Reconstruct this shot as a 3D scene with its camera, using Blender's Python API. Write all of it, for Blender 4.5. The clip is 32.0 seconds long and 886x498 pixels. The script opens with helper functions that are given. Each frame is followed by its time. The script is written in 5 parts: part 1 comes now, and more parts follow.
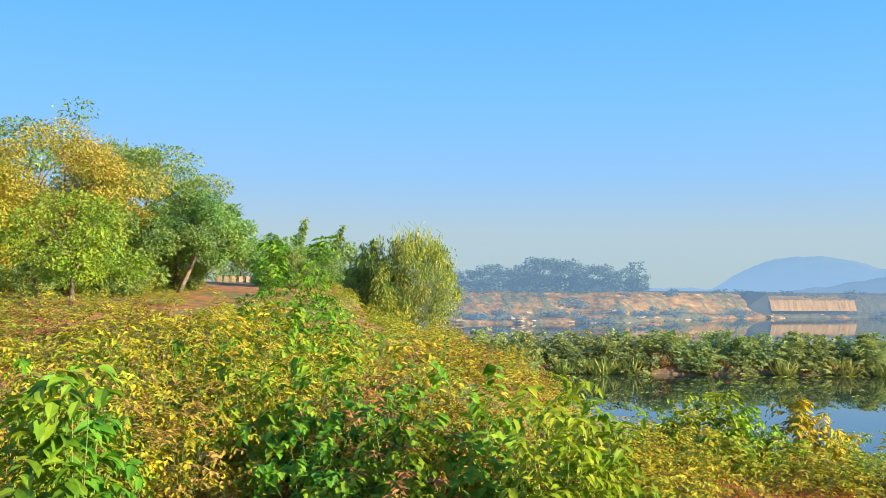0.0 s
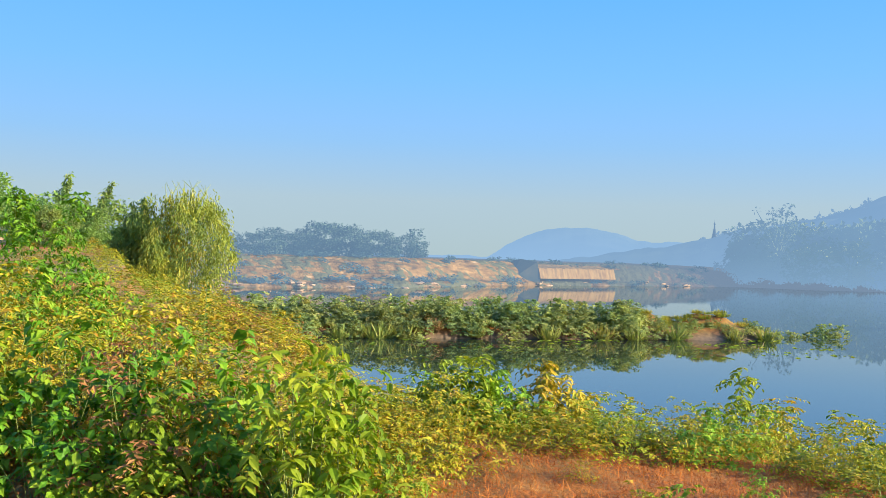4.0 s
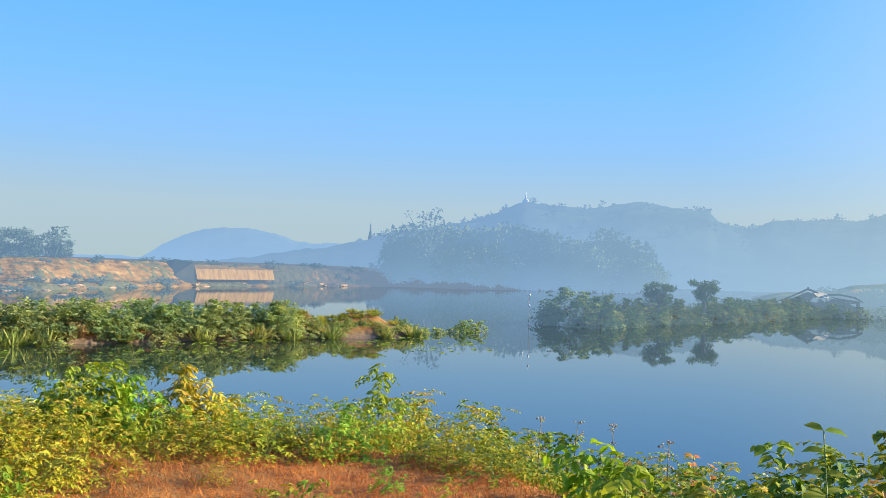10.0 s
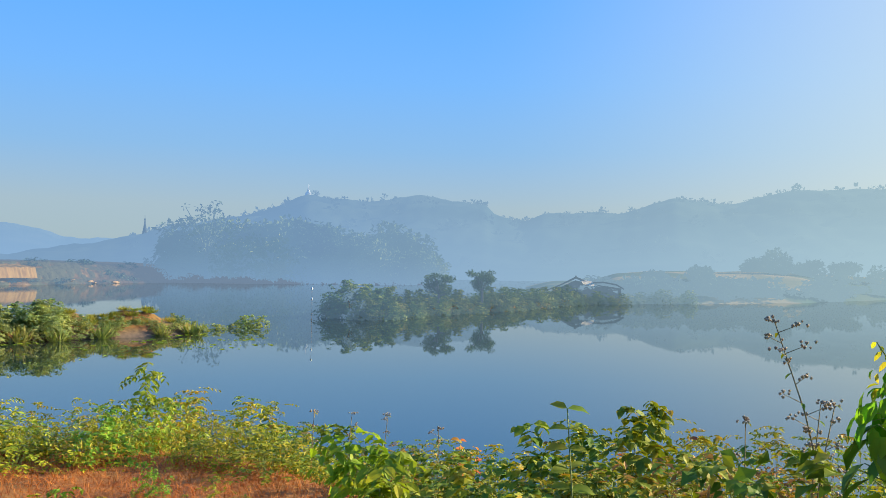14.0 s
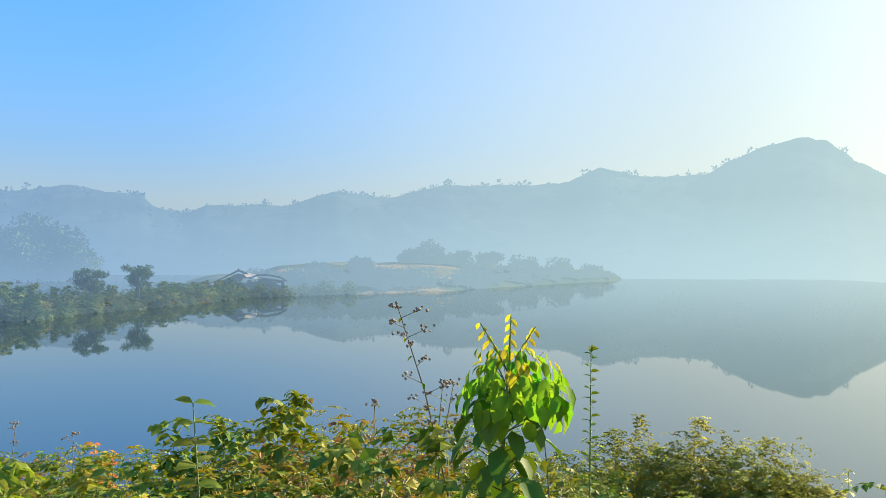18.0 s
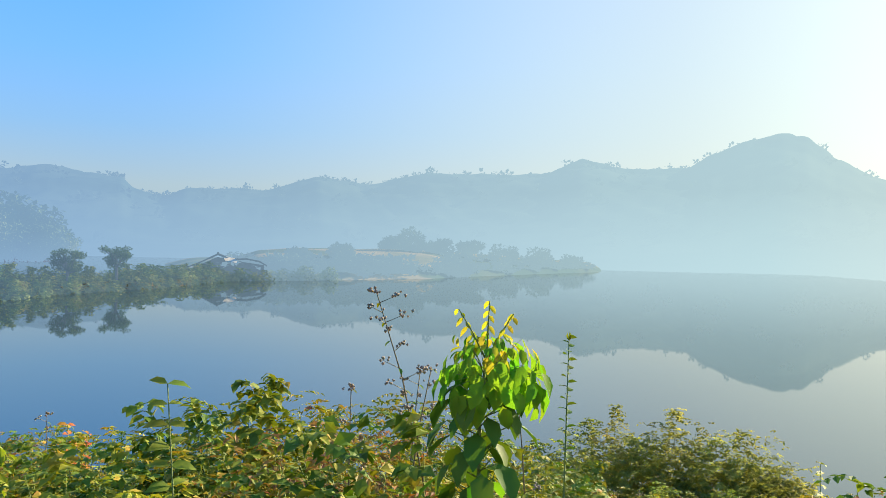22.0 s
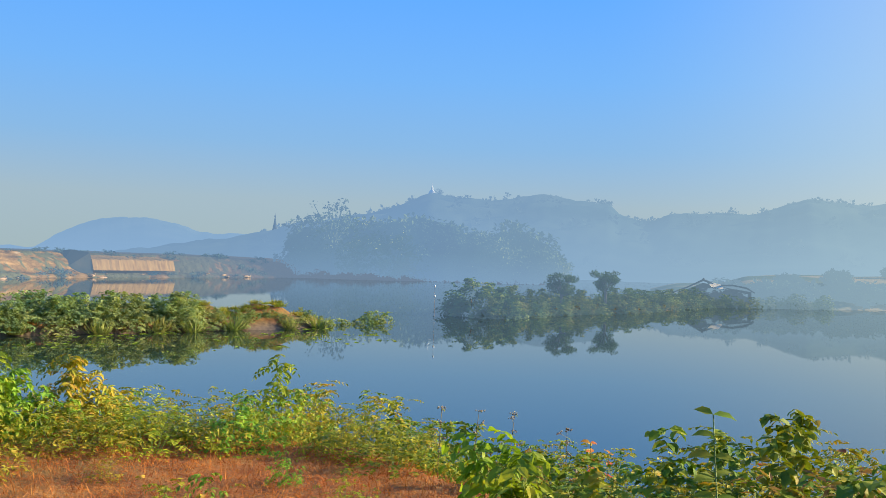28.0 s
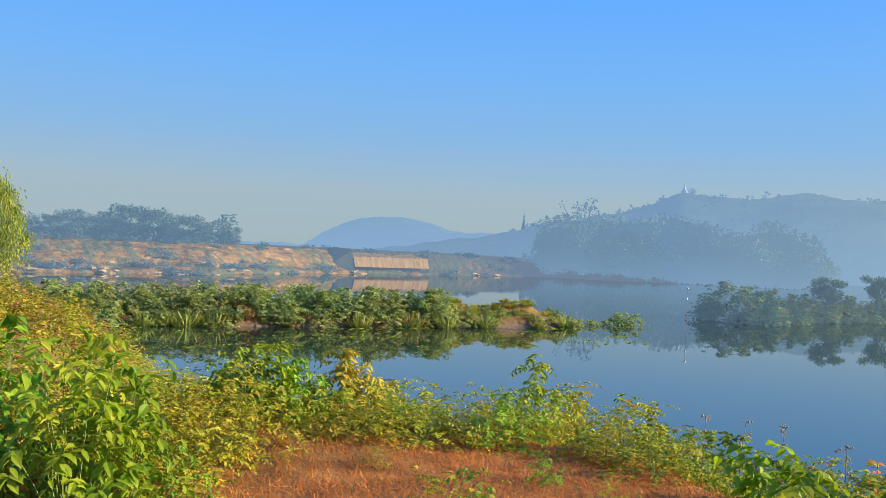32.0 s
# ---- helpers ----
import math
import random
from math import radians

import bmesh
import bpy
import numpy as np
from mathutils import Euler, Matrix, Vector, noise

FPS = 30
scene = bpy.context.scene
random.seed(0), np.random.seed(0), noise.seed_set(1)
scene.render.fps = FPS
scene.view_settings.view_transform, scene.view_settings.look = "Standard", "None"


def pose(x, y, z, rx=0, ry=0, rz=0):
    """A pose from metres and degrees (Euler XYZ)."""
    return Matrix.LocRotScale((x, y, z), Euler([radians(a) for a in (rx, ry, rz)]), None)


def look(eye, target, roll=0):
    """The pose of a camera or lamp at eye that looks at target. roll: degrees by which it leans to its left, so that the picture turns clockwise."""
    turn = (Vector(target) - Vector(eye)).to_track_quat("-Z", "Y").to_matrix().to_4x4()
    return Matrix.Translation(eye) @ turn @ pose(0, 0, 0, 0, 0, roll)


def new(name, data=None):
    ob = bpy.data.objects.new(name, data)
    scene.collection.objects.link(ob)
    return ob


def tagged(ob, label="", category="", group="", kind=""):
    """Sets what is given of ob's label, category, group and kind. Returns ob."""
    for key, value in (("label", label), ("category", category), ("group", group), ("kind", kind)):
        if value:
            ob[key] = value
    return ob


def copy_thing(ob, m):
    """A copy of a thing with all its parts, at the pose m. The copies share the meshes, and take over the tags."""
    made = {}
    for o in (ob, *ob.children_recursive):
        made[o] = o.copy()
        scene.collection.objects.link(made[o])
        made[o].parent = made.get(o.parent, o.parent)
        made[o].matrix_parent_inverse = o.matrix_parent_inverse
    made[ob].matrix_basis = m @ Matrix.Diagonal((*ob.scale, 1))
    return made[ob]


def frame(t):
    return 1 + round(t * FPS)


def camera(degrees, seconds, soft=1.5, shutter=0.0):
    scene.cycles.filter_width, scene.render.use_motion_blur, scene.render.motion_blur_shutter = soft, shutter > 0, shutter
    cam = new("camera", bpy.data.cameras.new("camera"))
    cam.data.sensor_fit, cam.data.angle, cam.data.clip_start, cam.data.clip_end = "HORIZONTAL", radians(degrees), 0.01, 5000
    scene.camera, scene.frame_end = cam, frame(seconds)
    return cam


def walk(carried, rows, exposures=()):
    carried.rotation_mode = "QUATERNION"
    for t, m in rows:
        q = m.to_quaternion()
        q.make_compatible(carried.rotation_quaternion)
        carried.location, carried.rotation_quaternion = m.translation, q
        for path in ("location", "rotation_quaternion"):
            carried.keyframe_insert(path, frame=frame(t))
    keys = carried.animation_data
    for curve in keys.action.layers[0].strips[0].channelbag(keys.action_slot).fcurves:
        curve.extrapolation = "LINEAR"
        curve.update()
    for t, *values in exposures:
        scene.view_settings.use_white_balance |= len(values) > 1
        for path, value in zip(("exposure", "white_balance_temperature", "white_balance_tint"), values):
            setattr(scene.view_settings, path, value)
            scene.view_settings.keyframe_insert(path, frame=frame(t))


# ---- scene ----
cam = camera(50.67, 32.0, soft=0.7)
EYE = 5.0  # eye above the water
PATH = [
    (0, 0.159, 0.026, -0.01, 92.43, -0.49, -1.95), (0.5, 0.216, 0.023, -0.004, 90.79, -0.93, -3.39),
    (1, 0.272, 0.018, -0, 91.01, -2.03, -4.51), (1.5, 0.307, 0.021, -0.002, 91.5, -2.55, -5.83),
    (2, 0.312, 0.039, -0.001, 90.58, -1.46, -9.52), (2.5, 0.316, 0.054, -0, 90.85, -1.86, -12.02),
    (3, 0.32, 0.058, -0.003, 90.36, -1.8, -12.9), (3.5, 0.326, 0.062, -0.006, 90.41, -1.62, -13.88),
    (5.5, 0.353, 0.048, -0.009, 90.54, -1.58, -20.49), (6, 0.368, 0.036, -0.008, 90.47, -1.45, -22.17),
    (6.5, 0.38, 0.028, -0.005, 90.52, -1.76, -23.91), (7, 0.399, 0.017, -0.004, 90.66, -1.75, -26.78),
    (7.5, 0.409, 0.008, -0.004, 91.4, -1.3, -28.84), (8, 0.413, 0.003, -0.004, 91.33, -1.61, -29.97),
    (8.5, 0.421, 0.001, -0.004, 91.35, -1.77, -30.69), (9, 0.435, -0.003, -0.006, 90.98, -1.72, -32.45),
    (9.5, 0.451, -0.01, -0.003, 91.06, -1.66, -34.16), (10, 0.46, -0.017, -0.003, 91.14, -1.69, -35.87),
    (10.5, 0.465, -0.024, -0.005, 91.04, -1.56, -37.44), (11, 0.47, -0.032, -0.005, 91.14, -1.21, -38.77),
    (11.5, 0.484, -0.031, -0.007, 91.11, -1.22, -39.79), (12, 0.502, -0.026, -0.008, 90.96, -1.17, -41.52),
    (12.5, 0.512, -0.035, -0.01, 90.84, -1.16, -43.58), (13, 0.515, -0.047, -0.005, 91.09, -0.95, -45.23),
    (13.5, 0.519, -0.055, -0.008, 91.11, -1.04, -47.13), (14, 0.528, -0.065, -0.009, 91.01, -0.89, -49.08),
    (14.5, 0.546, -0.074, -0.01, 90.63, -1.12, -52.2), (16.5, 0.575, -0.12, -0.015, 90.92, -0.63, -62.18),
    (17, 0.583, -0.135, -0.013, 91.16, -0.56, -65.04), (17.5, 0.586, -0.152, -0.012, 90.94, -0.43, -67.52),
    (18, 0.588, -0.171, -0.014, 90.72, -0.1, -69.44), (18.5, 0.589, -0.189, -0.014, 90.44, -0.19, -71.62),
    (19, 0.587, -0.199, -0.016, 90.22, -0.69, -72.6), (19.5, 0.59, -0.213, -0.019, 90.04, -0.56, -74.6),
    (20, 0.589, -0.223, -0.019, 89.9, -0.56, -76.18), (20.5, 0.589, -0.221, -0.02, 90.08, -0.95, -76.07),
    (21, 0.593, -0.211, -0.02, 90.09, -0.88, -75.02), (21.5, 0.599, -0.193, -0.021, 90.1, -1.21, -73.26),
    (22, 0.601, -0.17, -0.023, 90, -1.28, -70.62), (22.5, 0.602, -0.146, -0.024, 89.92, -1.35, -67.66),
    (23, 0.6, -0.122, -0.023, 90.15, -1.56, -65.07), (23.5, 0.596, -0.101, -0.025, 90.14, -1.79, -62.2),
    (24, 0.587, -0.084, -0.027, 89.91, -1.8, -59.28), (24.5, 0.576, -0.062, -0.025, 90.26, -1.94, -55.98),
    (25, 0.567, -0.049, -0.023, 90.38, -1.82, -53.43), (25.5, 0.555, -0.038, -0.02, 90.42, -1.74, -51.41),
    (27.5, 0.53, 0.002, -0.018, 90.71, -1.59, -43.41), (28, 0.528, 0.011, -0.019, 90.77, -1.79, -41.62),
    (28.5, 0.522, 0.012, -0.021, 90.53, -2.11, -40.14), (29, 0.516, 0.017, -0.021, 90.34, -2.09, -39.01),
    (29.5, 0.509, 0.024, -0.02, 90.34, -2, -37.23), (30, 0.502, 0.033, -0.02, 90.22, -2.17, -35.21),
    (30.5, 0.496, 0.049, -0.021, 90.29, -2.23, -33.23), (31, 0.486, 0.063, -0.021, 90.23, -2.45, -30.99),
    (31.5, 0.475, 0.07, -0.02, 90.14, -2.68, -28.89), (32, 0.462, 0.078, -0.017, 90.2, -2.52, -26.52),
]
walk(cam, [(t, pose(x, y, EYE + z, rx, ry, rz)) for t, x, y, z, rx, ry, rz in PATH], [(0, 1.28), (6, 1.22), (10, 1.24), (11, 1.2), (12, 1.0), (14, 1.04), (17, 1.15), (20, 1.22), (24, 1.12), (28, 0.98), (32, 0.96)])

# ---- light ----
SUN_AZ, SUN_EL = radians(118), radians(20)
SUN_WAY = Vector((math.sin(SUN_AZ) * math.cos(SUN_EL), math.cos(SUN_AZ) * math.cos(SUN_EL), math.sin(SUN_EL)))
sun = new("sun", bpy.data.lights.new("sun", "SUN"))
sun.data.energy, sun.data.angle, sun.data.color = 5.0, radians(0.6), (1.0, 0.86, 0.60)
AIR = 0.435  # strength of the sky and of the haze painted as emission
sun.matrix_world = look((0, 0, 60), Vector((0, 0, 60)) - SUN_WAY)

world = bpy.data.worlds.new("morning_sky")
scene.world = world
world.use_nodes = True
WN, WL = world.node_tree.nodes, world.node_tree.links
WN.clear()


def wnode(kind, **props):
    n = WN.new(kind)
    for k, v in props.items():
        if k == "operation":
            n.operation = v
        elif k == "data_type":
            n.data_type = v
    return n


def ramp_set(node, stops):
    el = node.color_ramp.elements
    while len(el) < len(stops):
        el.new(0.5)
    for e, (p, c) in zip(el, stops):
        e.position, e.color = p, (*c, 1)


w_co = wnode("ShaderNodeTexCoord")
w_sky = wnode("ShaderNodeTexSky")
w_sky.sky_type, w_sky.sun_disc, w_sky.sun_elevation, w_sky.sun_rotation = "NISHITA", False, SUN_EL, SUN_AZ
w_sky.dust_density, w_sky.air_density = 2.0, 1.0
w_sep = wnode("ShaderNodeSeparateXYZ")
w_up = wnode("ShaderNodeValToRGB")
SKY_GAIN = 1.2
ramp_set(w_up, [(p, tuple(c / SKY_GAIN for c in col)) for p, col in [(0.0, (0.43, 0.56, 0.60)), (0.06, (0.42, 0.57, 0.67)), (0.12, (0.28, 0.55, 0.90)), (0.19, (0.20, 0.53, 1.08)), (0.30, (0.12, 0.46, 1.2)), (1.0, (0.07, 0.27, 0.9))]])
w_dot = wnode("ShaderNodeVectorMath", operation="DOT_PRODUCT")
w_dot.inputs[1].default_value = (math.sin(SUN_AZ) * .99, math.cos(SUN_AZ) * .99, .14)
w_glow = wnode("ShaderNodeMapRange")
w_glow.interpolation_type = "SMOOTHSTEP"
w_glow.inputs["From Min"].default_value, w_glow.inputs["From Max"].default_value = 0.38, 1.06
w_glow.inputs["To Min"].default_value, w_glow.inputs["To Max"].default_value = 0.0, 0.86
w_mix = wnode("ShaderNodeMix", data_type="RGBA")
w_mix.inputs["B"].default_value = (0.885 / SKY_GAIN, 0.965 / SKY_GAIN, 0.81 / SKY_GAIN, 1)
w_add = wnode("ShaderNodeMix", data_type="RGBA")
w_add.inputs["Factor"].default_value = 0.06
w_scale = wnode("ShaderNodeVectorMath", operation="SCALE")
w_scale.inputs["Scale"].default_value = 0.10
w_bg = wnode("ShaderNodeBackground")
w_bg.inputs["Strength"].default_value = AIR * 1.06 * SKY_GAIN
w_out = wnode("ShaderNodeOutputWorld")
WL.new(w_co.outputs["Generated"], w_sep.inputs[0])
WL.new(w_sep.outputs["Z"], w_up.inputs[0])
WL.new(w_co.outputs["Generated"], w_dot.inputs[0])
WL.new(w_dot.outputs["Value"], w_glow.inputs["Value"])
WL.new(w_glow.outputs[0], w_mix.inputs["Factor"])
WL.new(w_up.outputs[0], w_mix.inputs["A"])
WL.new(w_sky.outputs[0], w_scale.inputs[0])
# the sky close to the sun is far brighter than the rest
w_near = wnode("ShaderNodeMapRange")
w_near.interpolation_type = "SMOOTHSTEP"
w_near.inputs["From Min"].default_value, w_near.inputs["From Max"].default_value = 0.82, 1.02
w_near.inputs["To Min"].default_value, w_near.inputs["To Max"].default_value = 0.0, 0.20
w_sun = wnode("ShaderNodeVectorMath", operation="SCALE")
w_sun.inputs[0].default_value = (0.85, 0.98, 0.80)
w_sum = wnode("ShaderNodeVectorMath", operation="ADD")
WL.new(w_dot.outputs["Value"], w_near.inputs["Value"])
WL.new(w_near.outputs[0], w_sun.inputs["Scale"])
WL.new(w_mix.outputs["Result"], w_sum.inputs[0])
WL.new(w_sun.outputs[0], w_sum.inputs[1])
WL.new(w_sum.outputs[0], w_add.inputs["A"])
WL.new(w_scale.outputs[0], w_add.inputs["B"])
WL.new(w_add.outputs["Result"], w_bg.inputs["Color"])
WL.new(w_bg.outputs[0], w_out.inputs[0])


# ---- materials ----
class Mat:
    """A node material with short ways to add and join nodes."""

    def __init__(self, name):
        self.m = bpy.data.materials.new(name)
        self.m.use_nodes = True
        self.t = self.m.node_tree
        self.t.nodes.clear()
        self.out = self.t.nodes.new("ShaderNodeOutputMaterial")

    def n(self, kind, **ins):
        node = self.t.nodes.new(kind)
        for k, v in ins.items():
            self.put(node, k.replace("_", " "), v)
        return node

    def put(self, node, key, v):
        sock = node.inputs[key]
        if hasattr(v, "is_output"):
            self.t.links.new(v, sock)
        else:
            sock.default_value = v

    def ramp(self, fac, stops):
        r = self.n("ShaderNodeValToRGB")
        ramp_set(r, stops)
        self.t.links.new(fac, r.inputs[0])
        return r.outputs[0]

    def noise(self, scale, detail=4.0, co=None):
        nd = self.n("ShaderNodeTexNoise", Scale=scale, Detail=detail)
        if co is None:
            co = self.n("ShaderNodeNewGeometry").outputs["Position"]
        self.t.links.new(co, nd.inputs["Vector"])
        return nd.outputs["Fac"]

    def mix(self, fac, a, b, blend="MIX"):
        mx = self.t.nodes.new("ShaderNodeMix")
        mx.data_type, mx.blend_type = "RGBA", blend
        for key, v in (("Factor", fac), ("A", a), ("B", b)):
            self.put(mx, key, v if not isinstance(v, tuple) else (*v, 1))
        return mx.outputs["Result"]

    def bump(self, height, strength=0.4, distance=0.02):
        return self.n("ShaderNodeBump", Height=height, Strength=strength, Distance=distance).outputs[0]

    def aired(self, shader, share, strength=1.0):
        """Distance: a share of haze painted as emission over far land, brighter towards the sun."""
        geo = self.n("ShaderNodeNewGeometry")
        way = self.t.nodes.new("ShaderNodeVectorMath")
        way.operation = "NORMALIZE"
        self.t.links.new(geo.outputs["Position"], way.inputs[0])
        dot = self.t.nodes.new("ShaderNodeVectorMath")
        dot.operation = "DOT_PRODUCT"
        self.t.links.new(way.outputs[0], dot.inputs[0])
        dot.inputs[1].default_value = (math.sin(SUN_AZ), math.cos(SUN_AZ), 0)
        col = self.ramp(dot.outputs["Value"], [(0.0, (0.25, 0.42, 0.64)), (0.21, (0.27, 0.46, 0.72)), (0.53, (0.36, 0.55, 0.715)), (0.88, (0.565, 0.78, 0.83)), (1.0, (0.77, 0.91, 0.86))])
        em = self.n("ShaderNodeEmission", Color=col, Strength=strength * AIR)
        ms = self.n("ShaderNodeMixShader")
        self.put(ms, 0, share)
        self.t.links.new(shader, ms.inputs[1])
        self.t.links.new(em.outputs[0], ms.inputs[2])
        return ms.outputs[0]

    def done(self, shader):
        self.t.links.new(shader, self.out.inputs[0])
        return self.m


def leaf_mat(name, stops, trans=0.4, rough=0.6, vary=0.12, own_mix=0.55, clump=4.5, veil=0.0):
    """Leaves: each has its own tone, and tufts and patches differ. veil: share of haze painted in as emission over
    distant growth.
    """
    k = Mat(name)
    geo = k.n("ShaderNodeNewGeometry")
    patch = k.noise(clump * 0.29, 3.0)
    tuft = k.noise(clump, 2.0)
    own = k.n("ShaderNodeMath")
    own.operation = "MULTIPLY_ADD"
    k.t.links.new(geo.outputs["Random Per Island"], own.inputs[0])
    own.inputs[1].default_value = own_mix
    wide = k.n("ShaderNodeMapRange", Value=tuft)
    wide.inputs["From Min"].default_value, wide.inputs["From Max"].default_value = 0.3, 0.7
    wide.inputs["To Min"].default_value, wide.inputs["To Max"].default_value = 0.0, 1.0 - own_mix
    k.t.links.new(wide.outputs[0], own.inputs[2])
    col = k.ramp(own.outputs[0], stops)
    info = k.n("ShaderNodeObjectInfo")
    hsv = k.n("ShaderNodeHueSaturation", Color=col)
    val = k.n("ShaderNodeMapRange", Value=patch)
    val.inputs["From Min"].default_value, val.inputs["From Max"].default_value = 0.3, 0.7
    val.inputs["To Min"].default_value, val.inputs["To Max"].default_value = 0.72, 1.25
    hue = k.n("ShaderNodeMapRange", Value=info.outputs["Random"])
    hue.inputs["To Min"].default_value, hue.inputs["To Max"].default_value = 0.5 - vary * 0.25, 0.5 + vary * 0.2
    k.put(hsv, "Value", val.outputs[0])
    k.put(hsv, "Hue", hue.outputs[0])
    pr = k.n("ShaderNodeBsdfPrincipled", Roughness=rough)
    k.put(pr, "Base Color", hsv.outputs[0])
    pr.inputs["Specular IOR Level"].default_value = 0.2
    warm = k.mix(1.0, hsv.outputs[0], (1.0, 0.95, 0.45), "MULTIPLY")
    tr = k.n("ShaderNodeBsdfTranslucent", Color=warm)
    ms = k.n("ShaderNodeMixShader")
    ms.inputs[0].default_value = trans
    k.t.links.new(pr.outputs[0], ms.inputs[1])
    k.t.links.new(tr.outputs[0], ms.inputs[2])
    # haze over distant leaves is painted on as emission
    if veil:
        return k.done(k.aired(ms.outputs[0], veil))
    return k.done(ms.outputs[0])


def solid_mat(name, stops, scale, rough=0.8, bump=0.3, fine=None, metal=0.0):
    k = Mat(name)
    a = k.noise(scale, 6.0)
    col = k.ramp(a, stops)
    b = k.noise(fine or scale * 9, 5.0)
    col = k.mix(0.35, col, k.ramp(b, [(0.25, (0.55, 0.55, 0.55)), (0.75, (1.3, 1.3, 1.3))]), "MULTIPLY")
    pr = k.n("ShaderNodeBsdfPrincipled", Roughness=rough, Metallic=metal)
    k.put(pr, "Base Color", col)
    k.put(pr, "Normal", k.bump(b, bump, 0.03))
    return k.done(pr.outputs[0])


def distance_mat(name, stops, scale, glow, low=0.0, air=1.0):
    """Far land as a plain backdrop: its own colours, and haze painted over them as emission."""
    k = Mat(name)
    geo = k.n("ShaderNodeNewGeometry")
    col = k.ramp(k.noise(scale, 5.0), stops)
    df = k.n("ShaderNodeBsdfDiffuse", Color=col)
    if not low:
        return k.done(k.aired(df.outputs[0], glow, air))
    # the painted haze thickens towards the ground
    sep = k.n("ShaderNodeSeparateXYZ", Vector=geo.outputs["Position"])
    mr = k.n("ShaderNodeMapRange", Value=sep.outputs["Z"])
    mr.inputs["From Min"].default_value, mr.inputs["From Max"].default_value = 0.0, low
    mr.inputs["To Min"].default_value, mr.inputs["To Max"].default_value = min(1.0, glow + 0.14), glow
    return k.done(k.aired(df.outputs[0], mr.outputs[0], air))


YELLOW_LEAF = leaf_mat("yellow_green_leaf", [(0.0, (0.10, 0.16, 0.010)), (0.3, (0.26, 0.31, 0.018)), (0.7, (0.52, 0.45, 0.03)), (0.9, (0.66, 0.46, 0.05)), (1.0, (0.54, 0.25, 0.04))], 0.28)
GREEN_LEAF = leaf_mat("fresh_green_leaf", [(0.0, (0.09, 0.19, 0.014)), (0.5, (0.22, 0.35, 0.025)), (0.85, (0.40, 0.46, 0.035)), (1.0, (0.60, 0.50, 0.05))], 0.28)
BROWN_LEAF = leaf_mat("drying_leaf", [(0.0, (0.14, 0.21, 0.015)), (0.4, (0.34, 0.33, 0.02)), (0.7, (0.48, 0.38, 0.035)), (0.9, (0.46, 0.26, 0.04)), (1.0, (0.48, 0.16, 0.03))], 0.28)
YOUNG_LEAF = leaf_mat("young_yellow_leaf", [(0.0, (0.40, 0.45, 0.03)), (1.0, (0.62, 0.50, 0.05))], 0.55)
# dark tones with bright ends paint the look of leaves against the sun
DEEP_LEAF = leaf_mat("olive_backlit_tone_leaf", [(0.0, (0.06, 0.13, 0.012)), (0.45, (0.17, 0.25, 0.018)), (0.75, (0.33, 0.33, 0.025)), (0.9, (0.48, 0.35, 0.05)), (1.0, (0.48, 0.15, 0.03))], 0.28, 0.62)
BROAD_DARK = leaf_mat("broad_dark_leaf", [(0.0, (0.05, 0.12, 0.012)), (0.6, (0.10, 0.20, 0.016)), (1.0, (0.20, 0.29, 0.025))], 0.30, 0.6)
RUSSET = leaf_mat("russet_dry_leaf", [(0.0, (0.20, 0.10, 0.03)), (0.5, (0.38, 0.20, 0.06)), (0.85, (0.46, 0.30, 0.09)), (1.0, (0.30, 0.30, 0.05))], 0.3)
BRIGHT_LEAF = leaf_mat("bright_green_leaf", [(0.0, (0.06, 0.16, 0.012)), (0.5, (0.14, 0.31, 0.02)), (0.85, (0.29, 0.42, 0.03)), (1.0, (0.45, 0.47, 0.04))], 0.36, 0.5, own_mix=0.5)
# thick painted haze makes these shore leaves pale
SHORE_FAR = leaf_mat("haze_painted_shore_leaf", [(0.0, (0.07, 0.12, 0.06)), (0.6, (0.16, 0.22, 0.08)), (1.0, (0.30, 0.30, 0.12))], 0.4, own_mix=0.25, clump=0.7, veil=0.52)
HANG_LEAF = leaf_mat("hanging_light_leaf", [(0.0, (0.12, 0.24, 0.016)), (0.6, (0.25, 0.38, 0.025)), (1.0, (0.46, 0.48, 0.04))], 0.48, 0.5)
# brighter leaf colour that paints backlight into the sapling's crown
CROWN_LEAF = leaf_mat("thin_leaf_sunlit_tone", [(0.0, (0.09, 0.27, 0.02)), (0.6, (0.17, 0.40, 0.025)), (1.0, (0.34, 0.50, 0.04))], 0.62, 0.5)
BAMBOO_LEAF = leaf_mat("golden_bamboo_leaf", [(0.0, (0.17, 0.23, 0.04)), (0.5, (0.32, 0.34, 0.055)), (0.85, (0.47, 0.42, 0.09)), (1.0, (0.52, 0.40, 0.14))], 0.34, own_mix=0.22, clump=1.5)
RUST_LEAF = leaf_mat("rust_red_leaf", [(0.0, (0.50, 0.20, 0.03)), (0.6, (0.60, 0.22, 0.04)), (1.0, (0.55, 0.07, 0.03))], 0.4)
TREE_LEAF = leaf_mat("olive_tree_leaf", [(0.0, (0.161, 0.265, 0.029)), (0.5, (0.322, 0.425, 0.046)), (0.85, (0.494, 0.506, 0.069)), (1.0, (0.575, 0.425, 0.103))], 0.44, own_mix=0.22, clump=1.5)
TREE_DARK = leaf_mat("dark_tree_leaf", [(0.0, (0.14, 0.26, 0.09)), (0.6, (0.26, 0.38, 0.11)), (1.0, (0.42, 0.47, 0.14))], 0.5, own_mix=0.2, clump=1.3)
